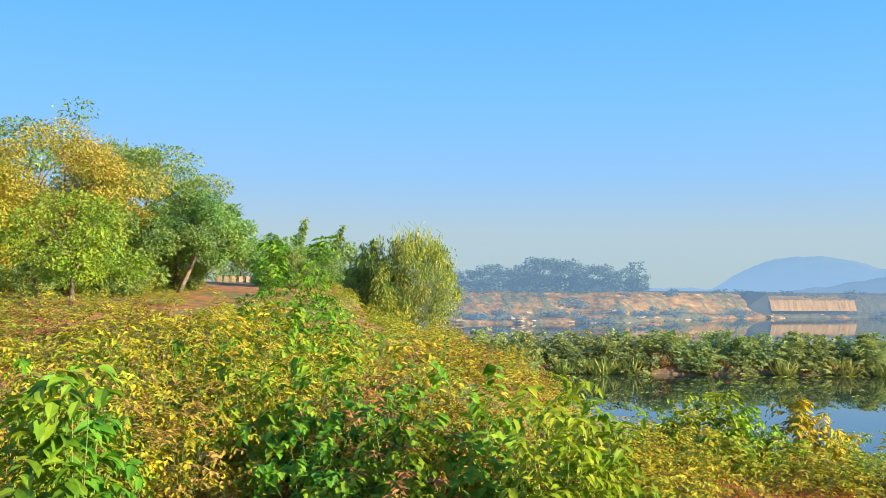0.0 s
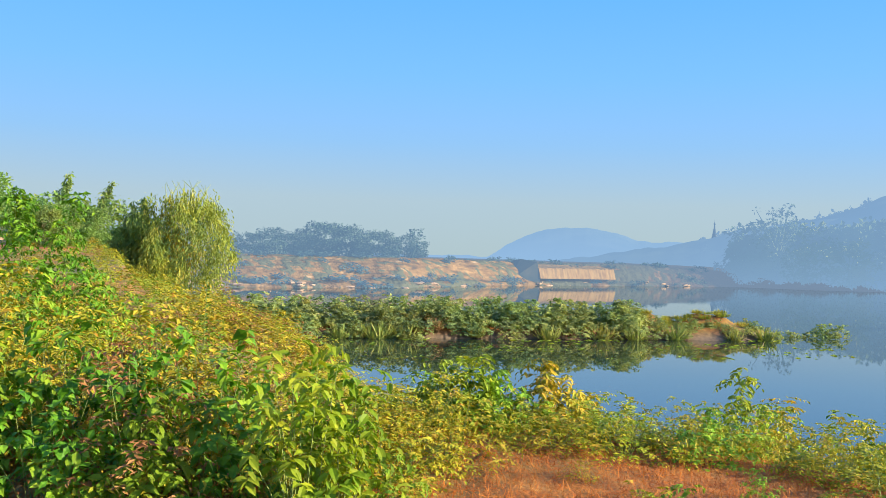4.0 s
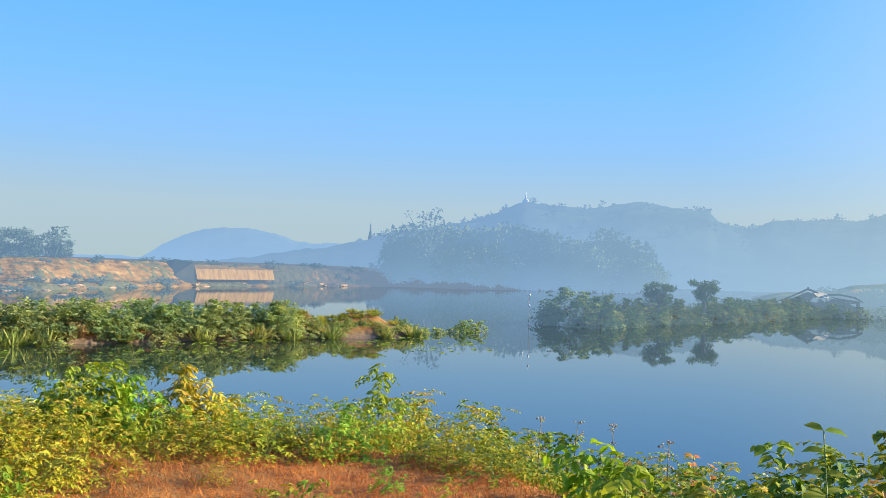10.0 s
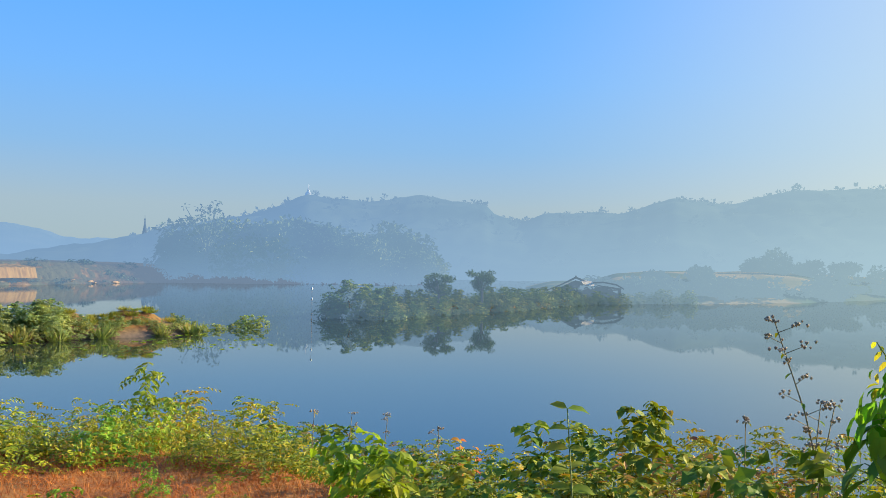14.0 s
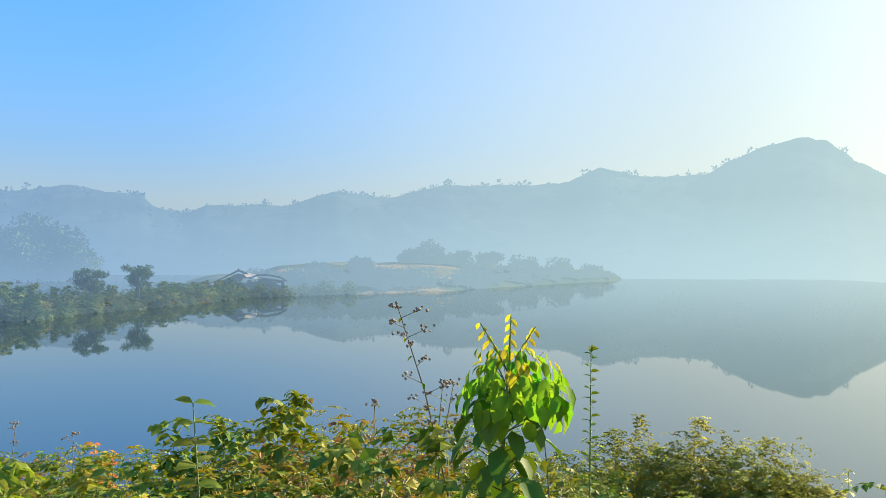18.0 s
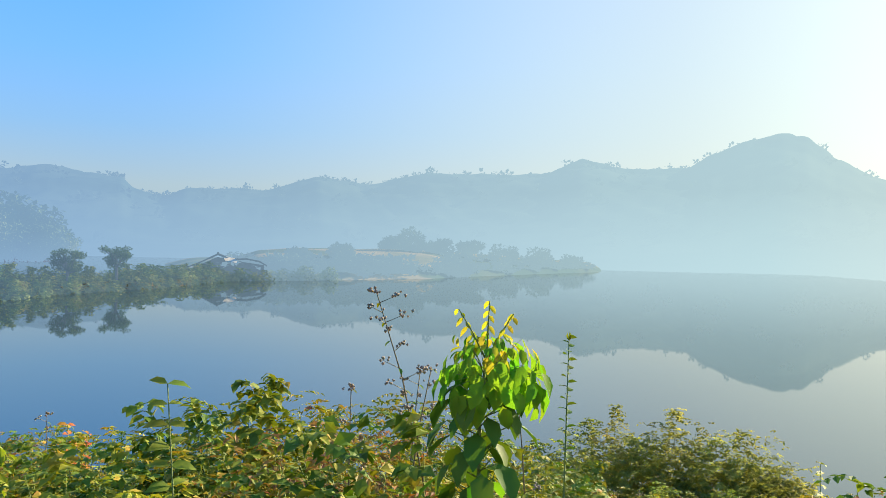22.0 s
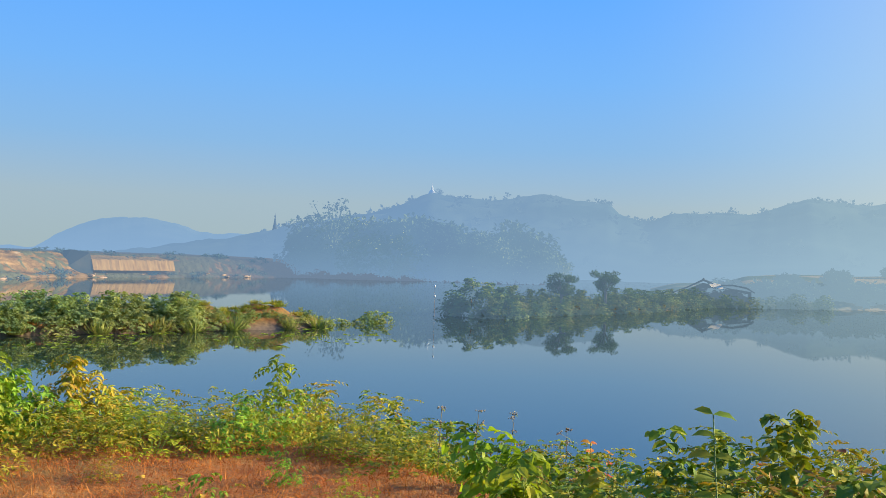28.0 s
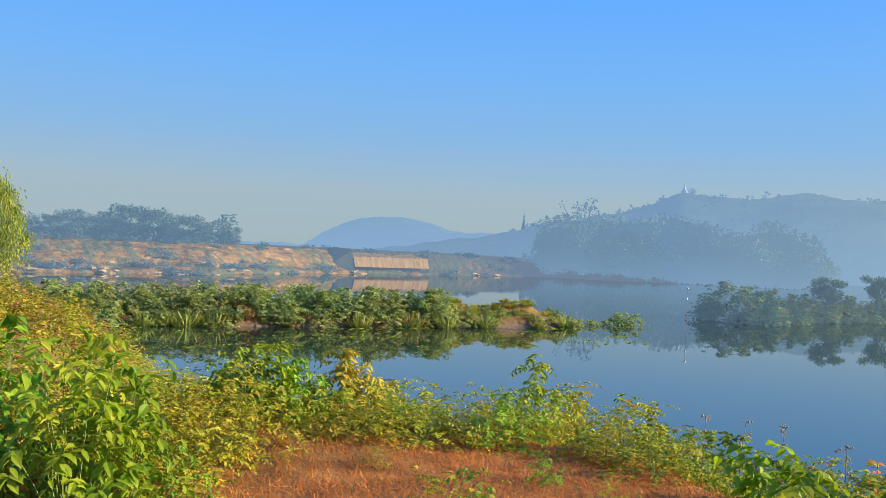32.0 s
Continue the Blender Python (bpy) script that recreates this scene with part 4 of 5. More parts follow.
stone = mesh_of("bank_stone", st_v * np.random.default_rng(4).uniform(.8, 1.25, (len(st_v), 1)), st_f, False)
for k in range(46):
    az = rng.uniform(-2, 31)
    r = float(far_shore(az)) + rng.uniform(0, 2.5)
    p = place(az, r)
    z = float(quarry_height(p[0:1], p[1:2], np.array([az]), np.array([r]))[0])
    ob = tagged(part("bank_stone", stone, PALE_STONE), "pale broken stone at the foot of the dug bank", "stone", "far bank stones")
    sc = rng.uniform(.2, .7)
    ob.scale, ob.location, ob.rotation_euler = (sc * 2.6, sc * 1.5, sc), (p[0], p[1], z), (0, 0, k)


# ---- the left bank: trees, bamboo, posts ----
def stand(ob, x, y, turn=0.0, scale=1.0, sink=0.05, stretch=1.0):
    ob.location = (x, y, ground_z(x, y) - sink)
    ob.rotation_euler = (0, 0, turn)
    ob.scale = (scale, scale, scale * stretch)
    return ob


GROVE = 0.8


t1 = tree("golden_tree", 101, 6.6, 3.6, 2.4, 80, 600, 0.135, TREE_GOLD, low=-.05)
stand(tagged(t1, "broad golden-olive tree with dense hanging foliage", "tree"), -11.4, 31.5, 0, GROVE)
t2 = tree("green_tree", 102, 6.2, 3.0, 2.2, 70, 600, 0.135, TREE_DARK, low=-.05)
stand(tagged(t2, "dense dark green tree behind the golden tree", "tree"), -9.8, 34.5, 0.6, GROVE * 1.08)
t3 = tree("leaning_trunk_tree", 103, 4.0, 2.3, 1.9, 46, 360, 0.14, TREE_DARK, lean=(0.8, 0), low=0.35)
stand(tagged(t3, "green tree with a pale leaning forked trunk", "tree"), -7.6, 31.5, 0.2, GROVE)
t4 = tree("small_tree", 104, 2.7, 1.5, 1.1, 46, 170, 0.10, TREE_LEAF, low=0.25)
stand(tagged(t4, "small yellow-green tree with thin pale stems", "tree"), -7.9, 22.6)
t5 = tree("tall_back_tree", 105, 8.0, 3.6, 3.0, 54, 260, 0.18, TREE_DARK, low=0.2)
stand(tagged(t5, "tall dark tree behind the grove", "tree"), -16.2, 40, 1.0, GROVE * 1.14)
t6 = tree("olive_tree", 106, 5.2, 3.0, 1.6, 64, 600, 0.135, TREE_LEAF, low=-.1)
stand(tagged(t6, "olive green tree with low hanging branches", "tree"), -13.8, 29.0, 0, GROVE)
t7 = under = tree("under_tree", 107, 3.2, 2.0, 1.0, 46, 200, 0.17, TREE_DARK, low=-.1)
stand(tagged(t7, "shady low tree below the taller grove", "tree"), -9.2, 29.6, 0, GROVE)
for k, (x, y, sc) in enumerate([(-5.2, 41, .5), (-11, 36.5, .7), (-13.2, 34, .7), (-5.8, 43, .6), (-15.4, 31, .7), (-16.5, 34, .8), (-12.2, 26.5, .42), (-10.4, 27, .38), (-4.4, 46, .6), (-3.2, 51, .7), (-14, 26, .5), (-8.2, 33.5, .5)]):
    stand(copy_thing(under, Matrix()), x, y, k * 1.3, sc)
for k, (x, y, h, c, m) in enumerate([(-9.6, 74, 4.0, 2.6, TREE_DARK), (-12.5, 70, 3.6, 2.6, TREE_DARK), (-7.0, 66, 3.6, 2.4, TREE_DARK), (-4.2, 62, 3.8, 2.4, TREE_DARK), (-2.6, 56, 3.0, 2.0, TREE_DARK), (-15, 78, 4.5, 3.0, TREE_DARK)]):
    ob = tree("back_tree", 120 + k, h * 1.32, c * 1.15, h * .3, 30, 90, 0.3, m, low=-.1)
    stand(tagged(ob, "bluish dark green tree behind the bamboo", "tree", "trees behind the bamboo"), x, y, k * 1.1)


def bamboo(name, seed, h, spread, culms, per, leaf, mat, label, tips=0.3):
    ob = thing(name, label, "bamboo")
    r_ = np.random.default_rng(seed)
    P, A = [], []
    for i in range(culms):
        az = r_.uniform(0, 6.283)
        out = spread * r_.uniform(.1, 1) ** .7
        d = np.array((math.cos(az), math.sin(az), 0))
        hh = h * r_.uniform(.75, 1.0) * (1 - 0.25 * (out / spread) ** 2)
        q = [d * (0.15 * spread * r_.random()) * (1 - s) + d * out * s ** 1.8 + (0, 0, hh * (s - 0.22 * (out / spread) * s ** 4)) for s in np.linspace(0, 1, 7)]
        part("culm", mesh_of(name + "_culm", *tube(q, list(np.linspace(.022, .004, 7)), 4)), GREEN_STEM, ob)
        for j in range(per):
            s = r_.uniform(.25, 1)
            k = min(5, int(s * 6))
            c = q[k] + (q[k + 1] - q[k]) * (s * 6 - k)
            w = r_.normal(0, 1, 3) * spread * 0.09 * (1.3 - s)
            drop = r_.exponential(0.25) * (1 - tips * s)
            P.append(c + w - (0, 0, drop))
            A.append(np.array((w[0], w[1], -0.4)) + r_.normal(0, .15, 3))
    P, A = np.array(P), np.array(A)
    P[:, 2] = np.maximum(P[:, 2], 0.1)
    part("foliage", mesh_of(name + "_foliage", *leaves(P, A, np.array((0, 0, 1.)) + r_.normal(0, .4, A.shape), leaf * r_.uniform(.6, 1.3, len(P)), LEAF_PAIR, .8), smooth=False), mat, ob)
    return ob


bc = stand(bamboo("bamboo_clump", 131, 7.2, 1.9, 24, 40, 0.26, TREE_GOLD, "rounded yellow-green bamboo clump with drooping leaves", .9), 0.15, 48)
r_b = np.random.default_rng(136)
P, A = [], []
INNER = []
for k in range(130):
    d = unit(r_b.normal(0, 1, 3))
    if k >= 55:
        a = 6.283 * (k % 15) / 15 + r_b.normal(0, .05)
        e = r_b.uniform(-.9, 1.1)
        d = np.array((math.cos(a) * math.cos(e), math.sin(a) * math.cos(e), math.sin(e)))
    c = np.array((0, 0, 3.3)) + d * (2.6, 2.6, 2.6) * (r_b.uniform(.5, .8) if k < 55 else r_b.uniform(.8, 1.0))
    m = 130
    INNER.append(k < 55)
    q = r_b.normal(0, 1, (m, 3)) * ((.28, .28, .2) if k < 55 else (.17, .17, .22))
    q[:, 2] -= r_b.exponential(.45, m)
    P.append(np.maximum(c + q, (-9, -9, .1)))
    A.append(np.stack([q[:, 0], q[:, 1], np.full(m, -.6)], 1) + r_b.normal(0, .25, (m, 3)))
# inner leaves take the dark tree colour, painting the shade inside the clump
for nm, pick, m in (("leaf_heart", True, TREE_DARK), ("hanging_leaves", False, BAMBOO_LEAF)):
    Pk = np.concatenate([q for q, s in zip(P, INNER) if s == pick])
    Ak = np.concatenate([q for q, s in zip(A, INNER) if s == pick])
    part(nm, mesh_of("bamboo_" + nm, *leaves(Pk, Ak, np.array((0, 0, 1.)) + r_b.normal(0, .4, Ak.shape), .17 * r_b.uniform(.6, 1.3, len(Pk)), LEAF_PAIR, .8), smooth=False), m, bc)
for k in range(16):
    a, o = r_b.uniform(0, 6.28), r_b.uniform(.2, 1.7)
    b = np.array((math.cos(a) * o, math.sin(a) * o, 5.2 - .3 * o))
    part("tip_culm", mesh_of("tip_culm", *tube([b, b + (r_b.normal(0, .15), r_b.normal(0, .15), .6), b + (r_b.normal(0, .35), r_b.normal(0, .3), 1.15)], [.03, .02, .008], 4)), GREEN_STEM, bc)
stand(bamboo("bamboo_thicket", 132, 5.2, 2.4, 20, 220, 0.3, TREE_DARK, "dark green thicket beside the bamboo clump"), -1.7, 48.4)
def arching_bamboo(seed, h, bow):
    """A few tall culms that bow over at the tip, with leaves hanging along the upper half."""
    ob = thing("arching_bamboo", "tall arching bamboo with feathery tips", "bamboo", "arching bamboo")
    r_ = np.random.default_rng(seed)
    P, A = [], []
    for i in range(3):
        hh, bo = h * (1 - .1 * i), bow * (1, .7, -.5)[i]
        q = [np.array((.12 * i + bo * max(0, s - .45) ** 1.7 * 3.4, .1 * i, hh * (s - .30 * max(0, s - .7) ** 1.4))) for s in np.linspace(0, 1, 9)]
        part("culm", mesh_of("arching_culm", *tube(q, list(np.linspace(.05, .015, 9)), 5)), GREEN_STEM, ob)
        for j in range(230):
            s = 1 - r_.random() ** 1.3 * .55
            k = min(7, int(s * 8))
            c = q[k] + (q[k + 1] - q[k]) * (s * 8 - k)
            w = r_.normal(0, 1, 3) * .2 * (1.35 - s)
            P.append(c + w + (0, 0, -abs(r_.normal(0, .16))))
            A.append(np.array((w[0] * 2 + .3 * np.sign(bo), w[1], -.35)) + r_.normal(0, .25, 3))
    P, A = np.array(P), np.array(A)
    part("foliage", mesh_of("arching_foliage", *leaves(P, A, np.array((0, 0, 1.)) + r_.normal(0, .4, A.shape), .30 * r_.uniform(.6, 1.3, len(P)), LEAF_PAIR, .9), smooth=False), TREE_DARK, ob)
    return ob


stand(arching_bamboo(133, 6.7, .55), -8.2, 67.5)
stand(arching_bamboo(134, 10.0 - ground_z(-6.0, 67.5), 1.0), -6.0, 67.5)
stand(bamboo("tall_bamboo", 135, 6.9, 1.1, 9, 34, 0.11, TREE_GOLD, "thin pale bamboo tips rising above the grove", .9), -10.4, 34)

# low posts of the path
p_box = mesh_of("post", *box(-.12, -.12, -.3, .12, .12, .36), smooth=False)
for k in range(5):
    x, y = -10.6 + 0.38 * k, 53 + 0.05 * k
    ob = tagged(part("stone_post", p_box if k % 2 else p_box, STONE), "short weathered stone post beside the path", "post", "path posts")
    ob.matrix_basis = pose(x, y, ground_z(x, y) + .05, 0, 0, 8 * k)

# ---- the first islet ----
ISLE = [spray_bush("islet_bush", 200 + i, 1.0, 1.05, 150, 0.19, 6, ISLE_LEAF, 0.26, LEAF_PAIR, 1.1, .5, 4) for i in range(4)]
for ob in ISLE:
    tagged(ob, "leafy dark green bush on the low islet", "bush", "islet bushes")
rng = np.random.default_rng(21)
count = 0
for row, (y0, hh) in enumerate([(56.55, 1.15), (57.6, 1.4), (59.0, 1.6), (60.8, 1.5)]):
    for i in range(28):
        x = 2.0 + 1.36 * i + rng.uniform(-.7, .7)
        y = y0 + rng.uniform(-.3, .3) - 0.034 * x
        z = ground_z(x, y)
        if z < -0.15 or x > 40 or (32.5 < x < 38.5 and y < 61 and row > 1) or (14.2 < x < 16.2 and row == 0):
            continue
        if 7 < x < 11 and row > 2:
            continue
        h = hh * rng.uniform(.8, 1.06) * (.62 if z > 1.0 else 1) * (0.45 if x > 30.5 else 1)
        ob = ISLE[count] if count < 4 else copy_thing(ISLE[rng.integers(4)], Matrix())
        count += 1
        stand(ob, x, y, rng.uniform(0, 6.28), h)
for x in (40.4, 41.5, 42.4, 43.3, 44.6, 45.9):
    ob = copy_thing(ISLE[int(x * 7) % 4], Matrix())
    stand(ob, x, 57.2 + (x - 40) * .2, x, 0.9 if x < 44 else 1.15)


def reed_clump(name, seed, h, n, mat, label, spread=.5, cat="reeds"):
    r_ = np.random.default_rng(seed)
    az = r_.uniform(0, 6.283, n)
    out = spread * r_.random(n) ** .5
    P = np.stack([np.cos(az) * out, np.sin(az) * out, np.zeros(n)], 1)
    A = np.stack([np.cos(az) * out * 2.0, np.sin(az) * out * 2.0, np.ones(n)], 1) + r_.normal(0, .28, (n, 3))
    ob = thing(name, label, cat, "shore reeds")
    part("tuft", mesh_of(name, *leaves(P, A, np.stack([np.cos(az), np.sin(az), 0 * az], 1), h * r_.uniform(.45, 1.1, n), BLADE, 2.2), smooth=False), mat, ob)
    return ob


REEDS = [reed_clump("reed_clump", 220 + i, 1.05, 110, REED_LEAF, "pale yellow-green reed clump at the islet shore") for i in range(3)]
for k, x in enumerate((9.2, 10.3, 11.4, 12.2, 13.2, 17.8, 22.4, 26.2, 28.3, 31.4, 35.4, 38.0)):
    y = 56.0 - 0.034 * x + (.4 if k % 2 else 0)
    ob = REEDS[k] if k < 3 else copy_thing(REEDS[k % 3], Matrix())
    stand(ob, x, y, k, 1.0 + .3 * ((k * 7) % 5 - 2) / 5, 0.0)
    ob.location.z = max(ob.location.z, 0.0)
for k, (x, y, sc) in enumerate([(29.4, 59.2, .5), (30.6, 58.6, .6), (32.4, 58.4, .7), (33.8, 58.6, .7), (35.2, 58.2, .6), (36.4, 57.9, .6), (33.0, 59.6, .7), (31.6, 57.8, .6), (34.6, 57.4, .6), (37.4, 57.6, .5), (33.2, 57.5, .5), (35.9, 57.2, .5)]):
    ob = reed_clump("dry_tussock", 226 + k % 2, .8, 190, BAMBOO_LEAF, "tawny dried grass tussock on the islet mound", .7, "grass") if k < 2 else copy_thing(TUSSOCK, Matrix())
    TUSSOCK = ob
    stand(ob, x, y, k, sc, .05)
rng_m = np.random.default_rng(23)
for k in range(46):
    x, y = rng_m.uniform(28.8, 38.2), rng_m.uniform(56.6, 60.6)
    if ground_z(x, y) > .55:
        stand(copy_thing(TUSSOCK, Matrix()), x, y, k, rng_m.uniform(.3, .55), .04)
db = bush("dead_bush", 230, 1.3, 0.8, 14, 0.14, 5, LEAF_PAIR, DRY_LEAF, 0.4)
stand(tagged(db, "dead brown bush with pale dry leaves by the water", "bush"), 15.2, 55.9)
db2 = copy_thing(db, Matrix())
stand(db2, 24.0, 55.6, 2.0, .6)

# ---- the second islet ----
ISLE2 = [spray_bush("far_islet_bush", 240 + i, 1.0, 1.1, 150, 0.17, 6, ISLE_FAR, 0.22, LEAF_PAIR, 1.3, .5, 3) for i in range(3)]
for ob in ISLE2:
    tagged(ob, "green bush with painted blue haze on the second islet", "bush", "second islet bushes")
count = 0
for i in range(148):
    s = (i // 4) / 32
    x = 60.2 + 60.3 * s + rng.uniform(-.8, .8)
    yc = 62.5 + 4.2 * min(1, (x - 54) / 30) + max(0, (x - 84) * 10.3 / 40)
    y = yc + (-3.2 - (1.4 if x > 80 else .4), -2.5, -1.0, 0.9)[i % 4] + rng.uniform(-.5, .5)
    z = ground_z(x, y)
    if z < -1.45 or (i % 4 == 3 and 106 < x < 120):
        continue
    h = np.interp(x, [54, 58, 64, 74, 90, 120], [3.0, 3.1, 2.6, 2.0, 1.9, 1.9]) * rng.uniform(.72, 1.0) * (.88 + .2 * math.sin(x * 1.15)) * (.62, .8, .98, 1)[i % 4]
    ob = ISLE2[count] if count < 3 else copy_thing(ISLE2[rng.integers(3)], Matrix())
    count += 1
    stand(ob, x, y, rng.uniform(0, 6.28), h, 0.15)
    ob.location.z = max(ob.location.z, -.12)
for k in range(9):
    a = radians(140 + 22 * k)
    ob = copy_thing(ISLE2[k % 3], Matrix())
    stand(ob, 62.6 + 1.8 * math.cos(a), 63.9 + 1.8 * math.sin(a), k * 1.3, 2.1 + .5 * math.sin(k * 2.1), .2)
    ob.location.z = -0.12
for k in range(8):
    p = place(56.2 + .55 * k, 131.5 + .8 * (k % 2))
    ob = copy_thing(ISLE2[k % 3], Matrix())
    stand(ob, p[0], p[1], k * 1.9, 1.25 + .25 * (k % 3), .2)
    ob.location.z = -0.1
SHORE = [tagged(spray_bush("misty_bush", 246 + i, 1.0, 0.9, 110, 0.16, 7, SHORE_FAR, 0.22, LEAF_PAIR, 1.3, .5, 3), "bush made pale by thick painted haze on the far shore", "bush", "misty shore bushes") for i in range(2)]
for k in range(22):
    az = 56.0 + 8.2 * k / 21 + rng.normal(0, .15)
    p = place(az, float(spit_shore(az)) + rng.uniform(-1.6, .4))
    if az < 60:  # open before the hut
        continue
    ob = copy_thing(SHORE[k % 2], Matrix()) if k < 20 else SHORE[k - 20]
    stand(ob, p[0], p[1], k * 1.7, rng.uniform(1.3, 2.1), .15)
    ob.location.z = -0.1
def funnel_tree(name, seed, h, wide, lumpy):
    """A browsed tree: stout trunk, limbs that spread upwards, a flat-topped crown that widens to the top."""
    r_ = np.random.default_rng(seed)
    ob = new(name)
    part("trunk", mesh_of(name + "_trunk", *tube([(0, 0, -.1), (.04, 0, h * .3), (0, .03, h * .55)], [.2, .16, .13], 8)), TRUNK_FAR, ob)
    P, A = [], []
    for i in range(44):
        s = r_.random() ** .6
        a = 6.283 * i * .618 + r_.normal(0, .3)
        rad = wide * (.3 + .9 * s) * r_.random() ** .35 * .85
        c = np.array((math.cos(a) * rad, math.sin(a) * rad, h * (.46 + .47 * s) + lumpy * .35 * r_.normal()))
        if i % 5 == 0:
            part("limb", mesh_of(name + "_limb", *tube([(0, 0, h * .45), c * (.5, .5, .9), c], [.1, .07, .03], 5)), TRUNK_FAR, ob)
        m = 90
        q = unit(r_.normal(0, 1, (m, 3))) * r_.random((m, 1)) ** .4 * (.45, .45, .24)
        P.append(c + q)
        A.append(unit(q) + r_.normal(0, .5, (m, 3)))
    P, A = np.concatenate(P), np.concatenate(A)
    P[:, 2] = np.minimum(P[:, 2], h + .12 * r_.normal(0, 1, len(P)) * (.3 + lumpy))
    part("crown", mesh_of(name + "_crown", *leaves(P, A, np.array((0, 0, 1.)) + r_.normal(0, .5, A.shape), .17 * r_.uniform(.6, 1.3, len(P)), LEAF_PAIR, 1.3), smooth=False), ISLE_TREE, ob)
    return ob


for k, (az, r, h, lab) in enumerate([(49.1, 97, 4.1, "tree with a ragged dark crown on the second islet"), (51.7, 104.5, 4.25, "flat-topped dark tree on the second islet")]):
    p = place(az, r)
    ob = funnel_tree("islet_tree", 250 + k, h, 2.1 if k == 0 else 1.75, 0.55 if k == 0 else 0.2)
    tagged(ob, lab, "tree")
    stand(ob, p[0], p[1], .5, 1, 0)
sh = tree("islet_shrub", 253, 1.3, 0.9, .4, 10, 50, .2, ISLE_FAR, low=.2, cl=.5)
stand(tagged(sh, "small rounded shrub between the islet trees", "bush"), *place(52.8, 110)[:2])
pale = tree("pale_tree", 254, 4.4, 1.5, 1.6, 16, 26, .30, SHORE_FAR, low=.2, cl=.3)
stand(tagged(pale, "sparse young tree made pale by painted haze", "tree"), *place(43.8, 86)[:2], 0, .8)
stake = part("stake", mesh_of("stake", *tube([(0, 0, -1.6), (0.02, 0, 1.2), (0.0, 0, 3.0)], [.012, .011, .01], 6)), STONE)
tagged(stake, "thin stake with white rags standing in the water", "stake")
for z in (2.0, 2.85):
    part("rag", mesh_of("rag", *lathe([(.05, z), (.09, z + .06), (.07, z + .14), (.02, z + .2)], 7)), WHITE, stake, "white rag")
stake.location = (51.6, 58.4, 0)


def prism(outline, y0, y1):
    """An outline in x and z, drawn out in depth."""
    n = len(outline)
    v = [(x, y, z) for y in (y0, y1) for x, z in outline]
    return np.array(v, float), [list(range(n)), list(range(n, 2 * n))[::-1]] + [[i, i + n, (i + 1) % n + n, (i + 1) % n] for i in range(n)]


def hut():
    ob = thing("hut", "low grey thatched hut with one pale roof sheet", "hut")
    part("wall", mesh_of("hut_wall", *prism([(-4.6, -.6), (5.0, -.6), (5.0, 1.3), (.4, 1.9), (-1.5, 2.3), (-4.6, .9)], -1.3, 1.3), smooth=False), THATCH_FAR, ob)
    main = part("main_roof", mesh_of("main_roof", *prism([(-5.8, .85), (-3.6, 1.75), (-1.6, 2.75), (-1.2, 2.75), (.6, 2.05), (.6, 1.9), (-1.4, 2.55), (-3.6, 1.55), (-5.8, .7)], -1.9, 1.9), smooth=False), THATCH_FAR, ob)
    part("ridge", mesh_of("hut_ridge", *tube([(-1.4, -2.0, 2.78), (-1.4, 0, 2.83), (-1.4, 2.0, 2.78)], [.14, .15, .14], 7)), THATCH_FAR, main)
    part("long_roof", mesh_of("long_roof", *prism([(.4, 2.1), (2.6, 2.2), (4.4, 1.9), (5.4, 1.3), (5.4, 1.15), (4.3, 1.7), (2.6, 2.0), (.4, 1.9)], -1.7, 1.7), smooth=False), THATCH_FAR, ob)
    v = np.array([(-.9, -1.7, 2.45), (.9, -1.7, 2.15), (1.4, -2.7, 1.5), (-.3, -2.7, 1.8)])
    v = np.concatenate([v, v + (0, 0, .05)])
    part("roof_sheet", mesh_of("roof_sheet", v, [[3, 2, 1, 0], [4, 5, 6, 7], [0, 1, 5, 4], [1, 2, 6, 5], [2, 3, 7, 6], [3, 0, 4, 7]], False), SHEET, ob, "pale roof sheet in a painted sunlit tone")
    return ob


hp = place(57.9, 137)
h_ob = hut()
h_ob.matrix_basis = pose(hp[0], hp[1], ground_z(hp[0], hp[1]) + .3, 0, 0, -58)
h_ob.scale = (1.0, 1.0, 1.05)

# floating weed on the calm water before the first islet
n = 800
P = np.stack([rng.uniform(3, 40, n), 55 - 11 * rng.random(n) ** 1.8, np.full(n, .012)], 1)
keep = (waves(P[:, 0] * .5, P[:, 1] * .8, 3) > .1) & (land(P[:, 0], P[:, 1]) < -.05)
P = P[keep]
fw = part("floating_weed", mesh_of("floating_weed", *leaves(P, rng.normal(0, 1, P.shape) * (1, .3, 0), np.array((0, 0, 1.)) + 0 * P, rng.uniform(.1, .5, len(P)), LEAF_PAIR, 1.2), smooth=False), TREE_LEAF)
tagged(fw, "scattered floating weed on the water", "weed", kind="stuff")


# ---- the near bank: scrub ----
SKY_AZ = [-32, -23, -16, -12, -8, -3, 0, 4, 6.5, 8.5, 14, 20, 26, 31, 36, 43, 47, 54, 58, 63, 68, 75, 80, 86, 93, 97, 101, 112]
SKY_EL = [-3, -3, -2.6, -2.2, -1.6, -2.4, -3.6, -4.2, -5.0, -7.0, -7.3, -7.5, -8.0, -8.2, -7.8, -9.2, -10.3, -10.9, -10.2, -9.1, -9.4, -9.7, -12, -13.5, -14.5, -11.5, -10.8, -10]

SHRUBS = []


def shrub(h, *args, label, name="shrub", **kw):
    ob = spray_bush(name, *args, **kw)
    SHRUBS.append((h, tagged(ob, label, "bush", "bank scrub"), []))


